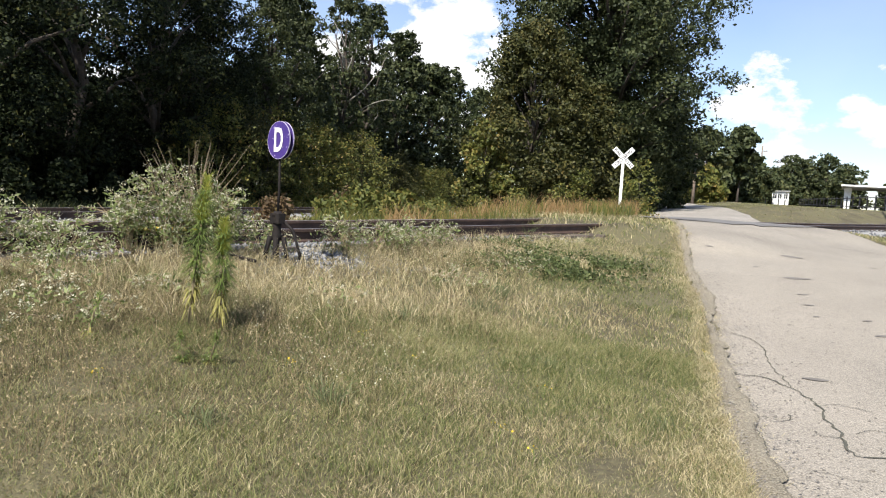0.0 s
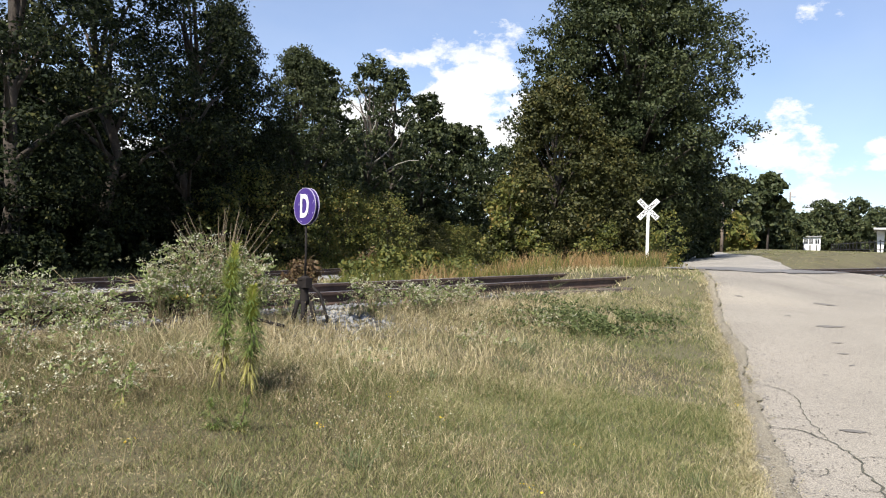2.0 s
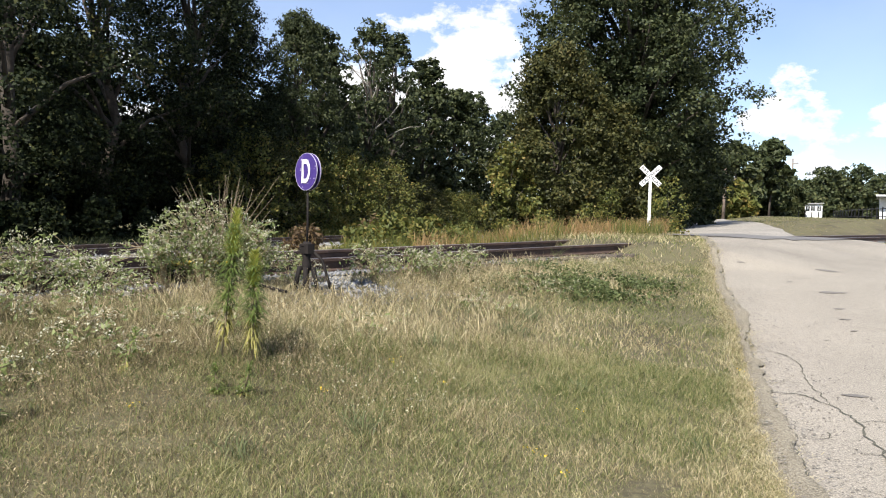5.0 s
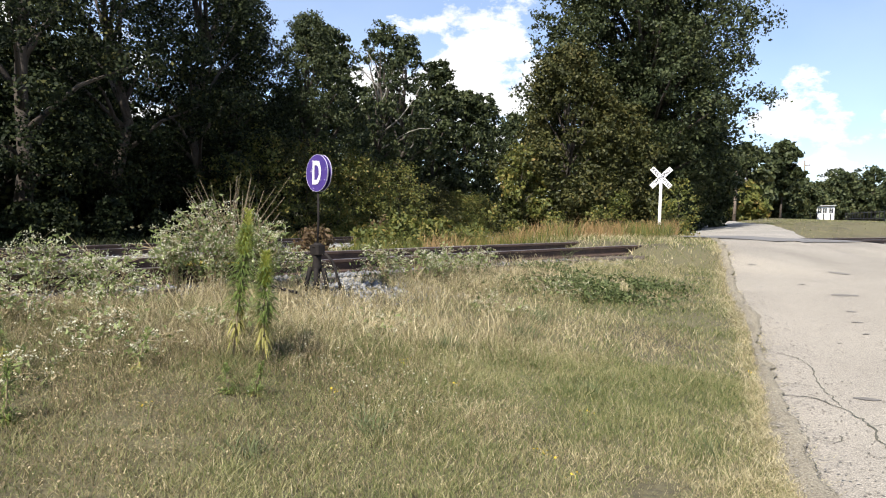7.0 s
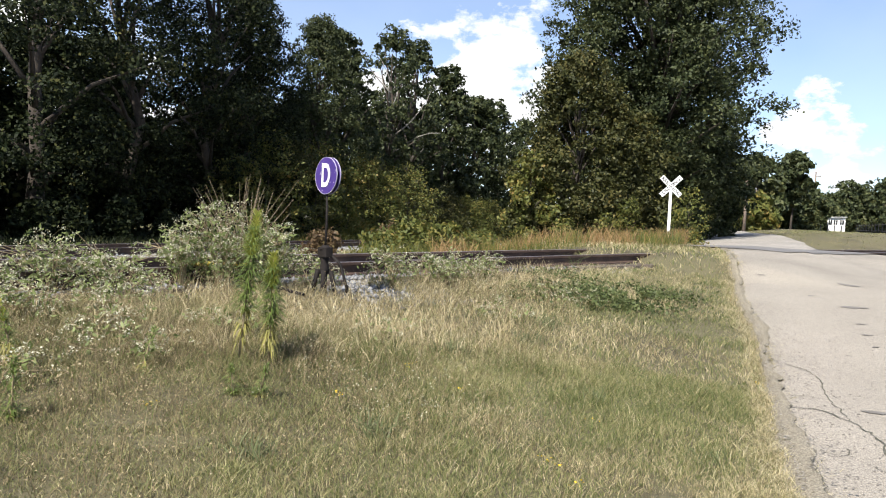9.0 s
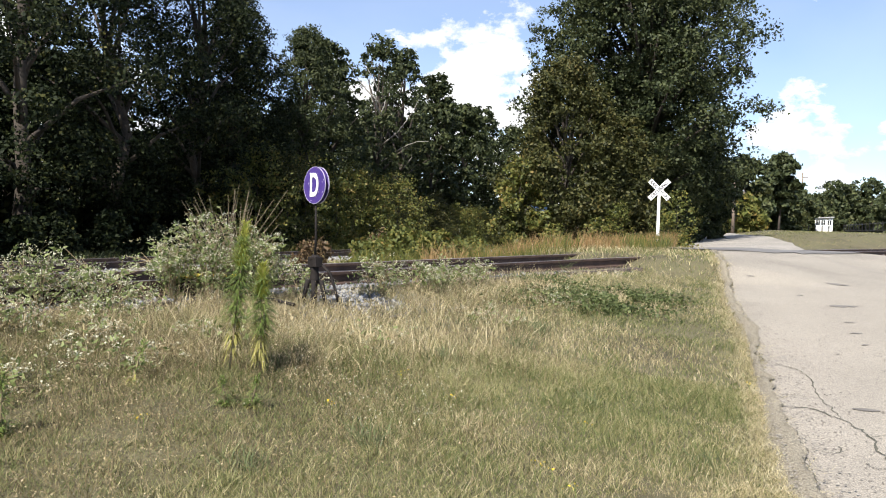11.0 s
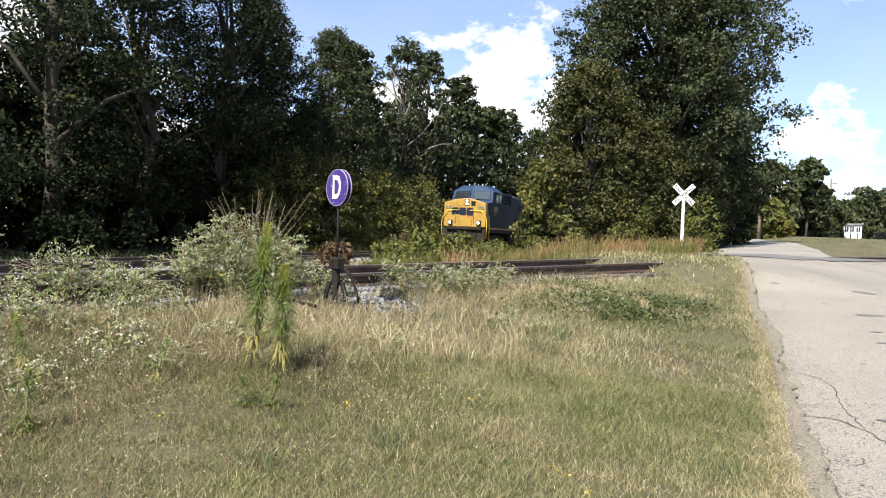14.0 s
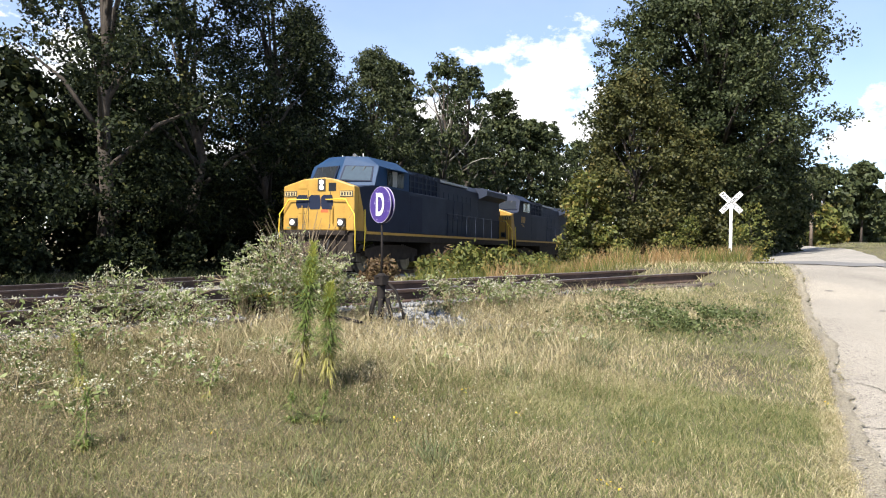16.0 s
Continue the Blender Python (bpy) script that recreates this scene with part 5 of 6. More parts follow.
def build_weeds():
    big = "bushy weed covered in small white flowers beside the siding"
    low = "sprawling weed with small white flowers before the siding"
    rows = [(-2.95, 8.1, 0.98, 0.5, big, 40), (-2.5, 8.3, 0.88, 0.45, big, 34), (-3.3, 8.0, 0.74, 0.42, big, 24), (-3.75, 7.2, 0.60, 0.5, low, 18), (-4.1, 6.85, 0.66, 0.45, low, 17), (-4.5, 6.2, 0.52, 0.4, low, 8), (-4.9, 5.6, 0.42, 0.4, low, 8),
            (-0.9, 10.1, 0.48, 0.4, low, 14), (-0.2, 10.9, 0.46, 0.4, low, 13), (-2.15, 8.9, 0.5, 0.3, low, 10), (-3.4, 6.8, 0.36, 0.5, low, 14), (-3.9, 6.0, 0.34, 0.5, low, 13), (-4.4, 5.2, 0.30, 0.5, low, 9), (-3.5, 4.6, 0.24, 0.4, low, 7), (-0.55, 10.5, 0.5, 0.35, low, 12), (-1.25, 9.7, 0.5, 0.3, low, 10), (-2.6, 5.2, 0.24, 0.35, low, 6), (-3.9, 5.2, 0.30, 0.4, low, 7), (-3.1, 5.7, 0.26, 0.35, low, 6), (0.2, 8.7, 0.22, 0.3, low, 5), (-2.9, 4.3, 0.24, 0.3, low, 5), (-0.9, 6.9, 0.22, 0.3, low, 4), (-2.3, 6.4, 0.26, 0.35, low, 5), (0.9, 10.3, 0.25, 0.4, low, 6)]
    for k, (x, y, h, r, lab, n) in enumerate(rows):
        flower_bush(x, y, h, r, 500 + k, lab, n)
    horseweed(-1.86, 5.56, 1.12, 1, "tall green horseweed with yellowed lower leaves", 0.36, 1.3)
    horseweed(-1.64, 5.62, 0.84, 2, "shorter bushy horseweed with hanging yellow leaves", 0.40, 1.4)
    horseweed(-1.5, 4.95, 0.24, 3, "young green horseweed at the foot of the taller ones", 0.1, 0.6)
    horseweed(-1.66, 4.9, 0.2, 4, "young green horseweed at the foot of the taller ones", 0.1, 0.6)
    horseweed(-3.05, 4.7, 0.45, 5, "slender yellowing horseweed in dry grass", 0.4, 0.9)
    horseweed(-2.35, 5.0, 0.32, 6, "small dark green horseweed in dry grass", 0.3, 0.5)
    horseweed(-2.55, 3.9, 0.35, 7, "small leafy horseweed in dry grass", 0.1, 0.9)
    # bare stalks behind the flowering weeds
    rng = np.random.default_rng(9)
    t = thing("dead_bush", pose(-4.2, 12.6, tz(-4.2, 12.6)), "bare tan stalks of a dead bush by the siding", "bush")
    for k in range(48):
        a, l = rng.uniform(0, 6.28), rng.uniform(0.15, 1.05)
        h = rng.uniform(0.9, 1.6)
        p = [(0.1 * math.cos(a), 0.1 * math.sin(a), 0), (l * 0.5 * math.cos(a), l * 0.5 * math.sin(a), h * 0.55), (l * math.cos(a + 0.2), l * math.sin(a + 0.2), h)]
        part("stalk", Mesh().tube(p, [0.009, 0.006, 0.003], 4), M_STALK, t)
    # tufts of broad green blades, and small yellow flowers
    for k, (x, y, n, h) in enumerate([(-0.62, 4.48, 90, 0.17), (0.69, 8.43, 110, 0.22), (0.45, 7.6, 90, 0.2), (1.42, 13.95, 90, 0.3), (-0.3, 6.8, 60, 0.18), (0.9, 6.0, 50, 0.12), (1.5, 4.9, 50, 0.1), (-1.2, 3.9, 60, 0.14)]):
        a, d = rng.uniform(0, 6.28, n), rng.uniform(0, 0.16, n)
        grass_object("grass_tuft", x + d * np.cos(a), y + d * np.sin(a), h + 0 * a, 0.008, M_TUFT, "tuft of broad dark green grass blades", rng, 0.9)
    for k, (x, y) in enumerate([(0.54, 3.99), (0.44, 4.22), (0.38, 4.30), (-0.18, 5.46), (-0.95, 4.9), (-0.6, 5.9), (0.75, 5.2), (2.45, 6.9), (-1.9, 4.2)]):
        t = thing("wild_flower", pose(x, y, tz(x, y)), "small yellow wild flower in the grass", "flower", "yellow wild flowers")
        part("stem", Mesh().tube([(0, 0, 0), (0.01, 0, 0.06), (0.0, 0.01, 0.10)], 0.002, 4), M_HORSE, t)
        c = np.array([0, 0.01, 0.105]) + rng.normal(size=(8, 3)) * np.array([0.025, 0.025, 0.008])
        v, q = leaves(c, 0.015, 2, 0.8, rng)
        part_np("blossom", v, q, M_YFLOWER, t)["kind"] = "stuff"


# ---- the field to the right ----
def build_field():
    z = tz(22.45, 39)
    t = thing("lamp_post", pose(22.72, 38.82, z), "tall dark metal lamp post beside the field", "lamp post")
    part("pole", Mesh().tube([(0, 0, -0.2), (0, 0, 3), (0, 0, 6.85)], [0.075, 0.068, 0.06], 8), M_DARKPOST, t, smooth=True)
    part("base", Mesh().box(-0.2, 0.2, -0.2, 0.2, -0.2, 0.12, None, 0.05), M_DARKPOST, t)
    part("lamp_head", Mesh().box(-0.17, 0.17, -0.2, 0.16, 6.72, 6.98, None, 0.04), M_DARKPOST, t)
    # guard shack
    x, y = 52.1, 119.1
    z = tz(x, y)
    t = thing("shack", pose(x, y, z, 0, 0, -23), "small white wooden booth with dark windows", "shack")
    b = part("body", Mesh().box(-1.2, 1.2, -1.0, 1.0, -0.1, 2.0), M_WHITE, t)
    part("roof", Mesh().slab([(-1.4, 1.98), (1.4, 2.1), (1.4, 2.22), (-1.4, 2.1)], -1.3, 1.2), M_ROOFGREY, t, "grey flat roof")
    for wx in (-0.8, -0.1, 0.75):
        w = part("window", Mesh().box(wx - 0.26, wx + 0.26, -1.02, -0.99, 0.95, 1.7), M_WINDOW, t)
        part("frame", Mesh().box(wx - 0.03, wx + 0.03, -1.05, -1.021, 0.95, 1.7), M_WHITE, w)
    # white canopy with its columns and the ribbed building
    ang = -28.0
    m = pose(38.95, 75.5, 0, 0, 0, ang)
    zc = tz(42, 74)
    t = thing("canopy", m, "white flat canopy roof on tapered columns", "canopy")
    roof = Mesh().box(0, 7.6, -1.5, 6.5, 4.9, 5.05)
    part("roof", roof, M_WHITE, t, "flat white roof")
    part("soffit", Mesh().box(0.15, 7.5, -1.35, 6.4, 4.80, 4.896), M_ROOFGREY, t)
    for cx in (0.6, 4.4):
        for cy in (0.0, 5.2):
            part("column", Mesh().slab([(cx - 0.22, zc - 0.6), (cx + 0.22, zc - 0.6), (cx + 0.34, 4.795), (cx - 0.34, 4.795)], cy - 0.2, cy + 0.2), M_WHITE, t)
    t = thing("shed", m @ pose(7.75, -0.6, 0), "white ribbed metal building beside the canopy", "building")
    part("wall", Mesh().box(0, 26, 0, 10, zc - 1.0, 5.0), M_WHITE, t)
    part("roof", Mesh().side([(-0.3, 4.99), (10.3, 4.99), (10.3, 5.1), (5, 5.3), (-0.3, 5.1)], 0.02, 26.3), M_ROOFGREY, t, "low grey metal roof")
    rib = None
    for k in range(52):
        if rib is None:
            rib = part("rib", Mesh().side([(-0.05, zc - 0.9), (-0.003, zc - 0.9), (-0.003, 4.98), (-0.05, 4.98)], -0.06, 0.06), M_WHITE, t)
            ob = rib
        else:
            ob = new("rib", rib.data)
            ob.parent = t
        ob.location.x = 0.25 + 0.5 * k
    # black post and rail fence
    a, b = Vector((53.7, 116, 0)), Vector((26.9, 44.4, 0))
    t = thing("fence", Matrix(), "black post and rail fence along the field", "fence")
    n = 22
    pm = Mesh().box(-0.045, 0.045, -0.045, 0.045, -0.2, 1.1, None, 0.012)
    first, last = None, None
    for k in range(n):
        p = a.lerp(b, (k / (n - 1)))
        p.z = tz(p.x, p.y)
        if first is None:
            first = ob = part("post", pm, M_BLACK, t)
        else:
            ob = new("post", first.data)
            ob.parent = t
        ob.location = p
        if last:
            for h in (0.95, 0.25):
                part("rail", Mesh().tube([last + Vector((0, 0, h)), p + Vector((0, 0, h))], 0.035, 4), M_BLACK, t)
        last = p.copy()
    bm = Mesh().box(-0.07, 0.07, -0.07, 0.07, -0.2, 0.85, None, 0.02)
    first = None
    for k in range(9):
        p = Vector((44.0 + 0.95 * k, 117.0 - 0.1 * k, 0))
        t = thing("bollard", pose(p.x, p.y, tz(p.x, p.y)), "short black post before the booth", "bollard", "posts before the booth")
        if first is None:
            first = part("shaft", bm, M_BLACK, t)
        else:
            ob = new("shaft", first.data)
            ob.parent = t
    # grey pipe gate nearer the road
    p = Vector((27.7, 43.4, 0))
    p.z = tz(p.x, p.y)
    t = thing("pipe_gate", pose(p.x, p.y, p.z, 0, 0, -20), "grey pipe gate with a diagonal brace", "gate")
    part("gate_post", Mesh().tube([(0, 0, -0.2), (0, 0, 1.2)], 0.05, 8), M_GALV, t)
    part("gate_post", Mesh().tube([(6, 0, -0.2), (6, 0, 1.9)], 0.06, 8), M_GALV, t)
    part("bar", Mesh().tube([(0, 0, 1.05), (6, 0, 1.05)], 0.035, 6), M_GALV, t)
    part("brace", Mesh().tube([(4.0, 0, 0.0), (6, 0, 1.8)], 0.035, 6), M_GALV, t)
    # small white notice, utility poles
    x, y = 44.5, 112
    t = thing("notice", pose(x, y, tz(x, y), 0, 0, -22), "small white notice on a post in the field", "sign")
    part("post", Mesh().tube([(0, 0, -0.2), (0, 0, 1.0)], 0.05, 6), M_BLACK, t)
    part("board", Mesh().box(-0.38, 0.38, -0.04, 0.04, 0.65, 1.55), M_WHITE, t)
    for k, (x, y, h) in enumerate([(21.5, 66.6, 4.4), (50.5, 132, 9.8), (53.5, 131, 9.8)]):
        t = thing("utility_pole", pose(x, y, tz(x, y)), "weathered wooden utility pole before the trees", "utility pole", "utility poles")
        part("pole", Mesh().tube([(0, 0, -0.3), (0.02, 0, h * 0.5), (0, 0, h)], [0.16, 0.14, 0.11], 7), M_POLE, t, smooth=True)
        part("arm", Mesh().box(-0.1, 0.9, -0.05, 0.05, h - 0.9, h - 0.78), M_POLE, t)
        part("insulator", Mesh().tube([(0.8, 0, h - 0.78), (0.8, 0, h - 0.6)], [0.07, 0.05], 6), M_GALV, t)


# ---- locomotive ----
LOCO_STEP = 20.4


def build_locomotive():
    """Wide-nosed diesel, y forward with its nose at 0, z from the rail head."""
    t = thing("locomotive", Matrix(), "yellow-nosed dark blue diesel locomotive running on the main line", "locomotive", "locomotives")
    HW = 1.45
    L = 19.7
    # deck and sill
    fr = part("underframe", Mesh().box(-1.48, 1.48, -L, -0.1, 1.18, 1.52), M_TRUCK, t)
    for sx in (-1, 1):
        part("sill_stripe", Mesh().box(sx * 1.483, sx * 1.495, -L + 0.2, -0.9, 1.42, 1.52), M_YELLOW, t, "orange-yellow stripe along the sill")
    # nose: front plate with a gabled top
    ring = [(-HW, 1.52), (HW, 1.52), (HW, 3.10), (0.62, 3.36), (-0.25, 3.42), (-0.62, 3.36), (-HW, 3.10)]
    nose = part("nose", Mesh().slab(ring, -0.35, 0.0), M_YELLOW, t, "yellow nose with a gabled top", bevel=0.04)
    for sx in (-1, 1):
        part("nose_flank", Mesh().side([(-0.35, 1.52), (-0.352, 3.09), (-1.05, 1.52)], sx * HW, sx * (HW - 0.03)), M_YELLOW, t, "yellow wedge on the nose's side")
    # body of nose and cab behind the yellow
    body = Mesh()
    body.side([(-0.352, 1.52), (-0.352, 3.08), (-1.45, 3.24), (-4.9, 3.24), (-4.9, 1.52)], -HW + 0.012, HW - 0.012)
    cab = part("cab", body, M_BLUE, t, "dark blue cab and nose sides")
    # windscreen part: raked front with a central ridge, chamfered roof
    def cab_ring(y, grow=0.0):
        return [(-HW + 0.02, y, 3.22), (-HW + 0.03, y, 4.02), (-0.85, y, 4.42), (0.85, y, 4.42), (HW - 0.03, y, 4.02), (HW - 0.02, y, 3.22)]
    back = cab_ring(-4.85)
    front = [(-HW + 0.02, -1.62, 3.22), (-HW + 0.05, -2.05, 4.02), (-0.82, -2.2, 4.40), (0.82, -2.2, 4.40), (HW - 0.05, -2.05, 4.02), (HW - 0.02, -1.62, 3.22)]
    ridge_lo, ridge_hi = (0.0, -1.30, 3.26), (0.0, -2.02, 4.41)
    vs = back + front + [ridge_lo, ridge_hi]
    top = part("cab_top", Mesh().add(vs, [(0, 1, 7, 6), (1, 2, 8, 7), (2, 3, 9, 13, 8), (3, 4, 10, 9), (4, 5, 11, 10), (5, 4, 3, 2, 1, 0), (6, 7, 8, 13, 12), (12, 13, 9, 10, 11)]), M_CABBLUE, t, "blue cab front and roof")
    # windscreens, one each side of the ridge
    for sx in (-1, 1):
        lo_in, lo_out = Vector((0.14 * sx, -1.40, 3.42)), Vector((1.24 * sx, -1.70, 3.40))
        hi_out, hi_in = Vector((1.17 * sx, -2.02, 3.95)), Vector((0.14 * sx, -1.78, 3.98))
        nrm = (lo_out - lo_in).cross(hi_in - lo_in).normalized()
        if nrm.y < 0:
            nrm = -nrm
        def pane(grow, off):
            c = (lo_in + lo_out + hi_in + hi_out) / 4
            q = [c + (p - c) * grow + nrm * off for p in (lo_in, lo_out, hi_out, hi_in)]
            q2 = [p - nrm * 0.03 for p in q]
            return Mesh().add([tuple(p) for p in q + q2], [(0, 1, 2, 3), (7, 6, 5, 4), (0, 4, 5, 1), (1, 5, 6, 2), (2, 6, 7, 3), (3, 7, 4, 0)])
        fr2 = part("windscreen_frame", pane(1.08, 0.058), M_BLUE, t)
        # reflected sky is coloured into the one pane, the other stays dark
        part("windscreen", pane(0.97, 0.068), M_WINDSHIELD if sx < 0 else M_WINDOW, fr2, "windscreen with the sky's reflection put into its pale colour" if sx < 0 else "dark windscreen")
        for k in (0.35, 0.75):
            p0 = hi_in.lerp(hi_out, k) + nrm * 0.09
            p1 = lo_in.lerp(lo_out, k - 0.22).lerp(p0, 0.45) + nrm * 0.0
            part("wiper", Mesh().tube([p0, p1], 0.014, 4), M_BLACK, t)
    # side windows with shade
    for sx in (-1, 1):
        for y0, y1, mt, lab in ((-3.15, -2.72, M_WINDOW, ""), (-3.62, -3.2, M_GALV, "pale window frame post"), (-4.25, -3.67, M_WINDOW, "")):
            w = Mesh().box(sx * (HW - 0.02), sx * (HW - 0.012 + 0.02), y0, y1, 3.32, 3.92)
            part("side_window" if not lab else "side_post", w, mt, t, lab)
        part("sunshade", Mesh().add([(sx * (HW - 0.03), -4.5, 4.03), (sx * (HW - 0.03), -2.5, 4.03), (sx * (HW + 0.34), -2.55, 3.93), (sx * (HW + 0.34), -4.45, 3.93), (sx * (HW - 0.03), -4.5, 4.0), (sx * (HW - 0.03), -2.5, 4.0), (sx * (HW + 0.34), -2.55, 3.90), (sx * (HW + 0.34), -4.45, 3.90)], [(0, 1, 2, 3), (7, 6, 5, 4), (0, 4, 5, 1), (1, 5, 6, 2), (2, 6, 7, 3), (3, 7, 4, 0)]), M_CABBLUE, t, "blue window awning")
    # road number on the cab side and nose boards, as bars
    for sx in (-1, 1):
        for k in range(3):
            part("number_bar", Mesh().box(sx * (HW - 0.012), sx * (HW - 0.004), -2.55 - 0.34 * k, -2.32 - 0.34 * k, 2.62, 3.0), M_YELLOW, cab, "dull yellow figures as plain bars")
        part("emblem", Mesh().side([(-3.2, 2.35), (-2.75, 2.42), (-2.9, 2.48), (-2.3, 2.55), (-2.75, 2.45), (-2.6, 2.4)], sx * (HW - 0.012), sx * (HW - 0.005)), M_YELLOW, cab)
    # inverter cabinet, grilles, engine hood, radiator wings
    part("equipment_cabinet", Mesh().box(-1.42, 0.95, -9.2, -4.91, 1.52, 3.25), M_GREY, t, "dark grey equipment cabinet", bevel=0.03)
    part("cabinet_door", Mesh().side([(-6.35, 1.6), (-6.35, 3.1), (-5.0, 3.1), (-5.0, 1.6)], -1.428, -1.421), M_BLUE, t)
    grille = part("brake_grille", Mesh().box(-1.12, 1.12, -9.2, -4.95, 3.26, 4.18), M_BLUE, t, "dark dynamic brake grille box")
    for k in range(9):
        part("grille_bar", Mesh().box(-1.16, -1.122, -5.2 - 0.45 * k, -5.12 - 0.45 * k, 3.3, 4.12), M_GREY, grille)
    for zz in (3.5, 3.75, 4.0):
        part("grille_bar", Mesh().box(-1.185, -1.162, -9.1, -5.0, zz, zz + 0.05), M_GREY, grille)
    hood = part("hood", Mesh().slab([(-0.98, 1.52), (0.98, 1.52), (0.98, 3.95), (0.75, 4.2), (-0.75, 4.2), (-0.98, 3.95)], -15.3, -9.22), M_GREY, t, "blue-grey engine hood")
    # pale strip added for the sunlit upper edge of the hood
    part("sunlit_strip", Mesh().box(-0.99, -0.80, -13.6, -9.4, 4.06, 4.16), M_GALV, hood, "pale strip standing for sunlight on the roof edge")
    for k in range(8):
        d = part("hood_door", Mesh().box(-1.0, -0.982, -9.95 - 0.66 * k, -9.38 - 0.66 * k, 1.7, 3.6), M_GREY, hood)
        part("door_latch", Mesh().box(-1.02, -1.001, -9.5 - 0.66 * k, -9.44 - 0.66 * k, 2.5, 2.72), M_GREY, d)
    for k, y0 in enumerate((-10.2, -11.5, -12.8)):
        part("logo_block", Mesh().side([(y0, 2.3), (y0 - 1.0, 2.3), (y0 - 1.1, 2.8), (y0 - 1.0, 3.3), (y0, 3.3), (y0 + 0.1, 2.8)], -1.012, -1.001), M_BLUE, hood, "dark blue faded logo shape")
    rad = part("radiator_wing", Mesh().slab([(-0.98, 3.62), (-1.48, 3.82), (-1.48, 4.08), (-1.2, 4.22), (1.2, 4.22), (1.48, 4.08), (1.48, 3.82), (0.98, 3.62)], -19.3, -15.32), M_GREY, t, "wide grey radiator wings")
    part("rear_hood", Mesh().box(-0.98, 0.98, -19.3, -15.32, 1.52, 3.63), M_BLUE, t)
    part("exhaust_stack", Mesh().box(-0.3, 0.3, -12.3, -11.6, 4.2, 4.4, None, 0.06), M_BLACK, t)
    for y0 in (-10.3, -14.1):
        part("roof_fan", Mesh().disc((0, y0, 4.22), (0, 0, 1), 0.55, 0.05, 20), M_GREY, t)
    part("horn", Mesh().tube([(0.3, -4.0, 4.45), (0.3, -3.5, 4.6), (0.3, -3.3, 4.6)], [0.03, 0.04, 0.09], 8), M_STEEL, t)
    for x0, y0 in ((-0.5, -2.5), (0.5, -2.7), (0.0, -3.2)):
        part("aerial", Mesh().tube([(x0, y0, 4.4), (x0, y0, 4.56)], [0.03, 0.015], 6), M_WHITE, t)
    # nose fittings
    hb = part("headlight_box", Mesh().box(-0.29, 0.02, -0.05, 0.025, 2.93, 3.36), M_BLACK, t, "black headlight housing")
    for zz in (3.05, 3.24):
        part("headlight", Mesh().disc((-0.135, 0.03, zz), (0, 1, 0), 0.085, 0.01, 16), M_LAMP, hb, "lit white headlight")
    part("nose_window", Mesh().box(-0.72, -0.42, -0.03, 0.008, 2.92, 3.22, None, 0.0), M_WINDOW, t)
    for sx in (-1, 1):
        nb = part("number_board", Mesh().box(sx * 1.40 - (0.52 if sx > 0 else 0), sx * 1.40 + (0.52 if sx < 0 else 0), -0.03, 0.02, 2.72, 2.93), M_BLACK, t, "black number board")
        for k in range(4):
            c = sx * 1.14 + (k - 1.5) * 0.11
            part("figure_bar", Mesh().box(c - 0.035, c + 0.035, 0.0285, 0.032, 2.765, 2.885), M_BLACK, nb)
        part("board_face", Mesh().box(sx * 1.14 - 0.235, sx * 1.14 + 0.235, 0.021, 0.027, 2.745, 2.905), M_BOARD, nb, "cream board face")
        db = part("ditch_light_box", Mesh().box(sx * 0.98 - 0.15, sx * 0.98 + 0.15, -0.02, 0.14, 1.66, 1.95, None, 0.03), M_BLACK, t, "black ditch light housing")
        part("ditch_light", Mesh().disc((sx * 0.98, 0.145, 1.80), (0, 1, 0), 0.09, 0.01, 16), M_LAMP, db, "lit ditch light")
        # corner handrails
        part("handrail", Mesh().tube([(sx * 1.52, 0.02, 0.75), (sx * 1.56, 0.1, 1.5), (sx * 1.52, 0.12, 2.1), (sx * 1.15, 0.1, 2.62), (sx * 0.35, 0.08, 2.62)], 0.022, 6), M_SAFETY, t, "yellow corner handrail", True)
        part("handrail", Mesh().tube([(sx * 1.50, -0.7, 0.8), (sx * 1.53, -0.72, 1.5), (sx * 1.50, -0.75, 2.3)], 0.022, 6), M_SAFETY, t, "yellow corner handrail", True)
        part("grab_iron", Mesh().tube([(sx * 0.62, 0.05, 1.75), (sx * 0.62, 0.07, 2.4)], 0.016, 5), M_YELLOW, t)
    for k, x0 in enumerate((0.66, 0.15, -0.36)):
        mb = Mesh().slab([(x0 - 0.22, 2.27), (x0 + 0.18, 2.27), (x0 + 0.25, 2.42), (x0 + 0.24, 2.70), (x0 + 0.14, 2.79), (x0 - 0.2, 2.79), (x0 - 0.25, 2.62), (x0 - 0.25, 2.4)], 0.001, 0.007)
        part("logo_block", mb, M_BLUE, nose, "dark blue angular logo shape")
    part("door_seam", Mesh().box(0.385, 0.40, 0.001, 0.012, 1.6, 2.95), M_BLACK, nose)
    part("door_seam", Mesh().box(-0.50, -0.485, 0.001, 0.012, 1.6, 2.95), M_BLACK, nose)
    for zz in (1.82, 2.12, 3.02):
        for x0, x1 in ((0.46, 0.80),):
            part("panel_seam", Mesh().box(x0, x1, 0.001, 0.02, zz, zz + 0.02), M_YELLOW, nose)
            part("panel", Mesh().box(x0, x1, 0.001, 0.012, zz + 0.02, zz + 0.2), M_YELLOW, nose)
    part("warning_plate", Mesh().box(-0.42, -0.12, 0.001, 0.008, 2.16, 2.26), M_RED, nose, "small red-orange warning plate")
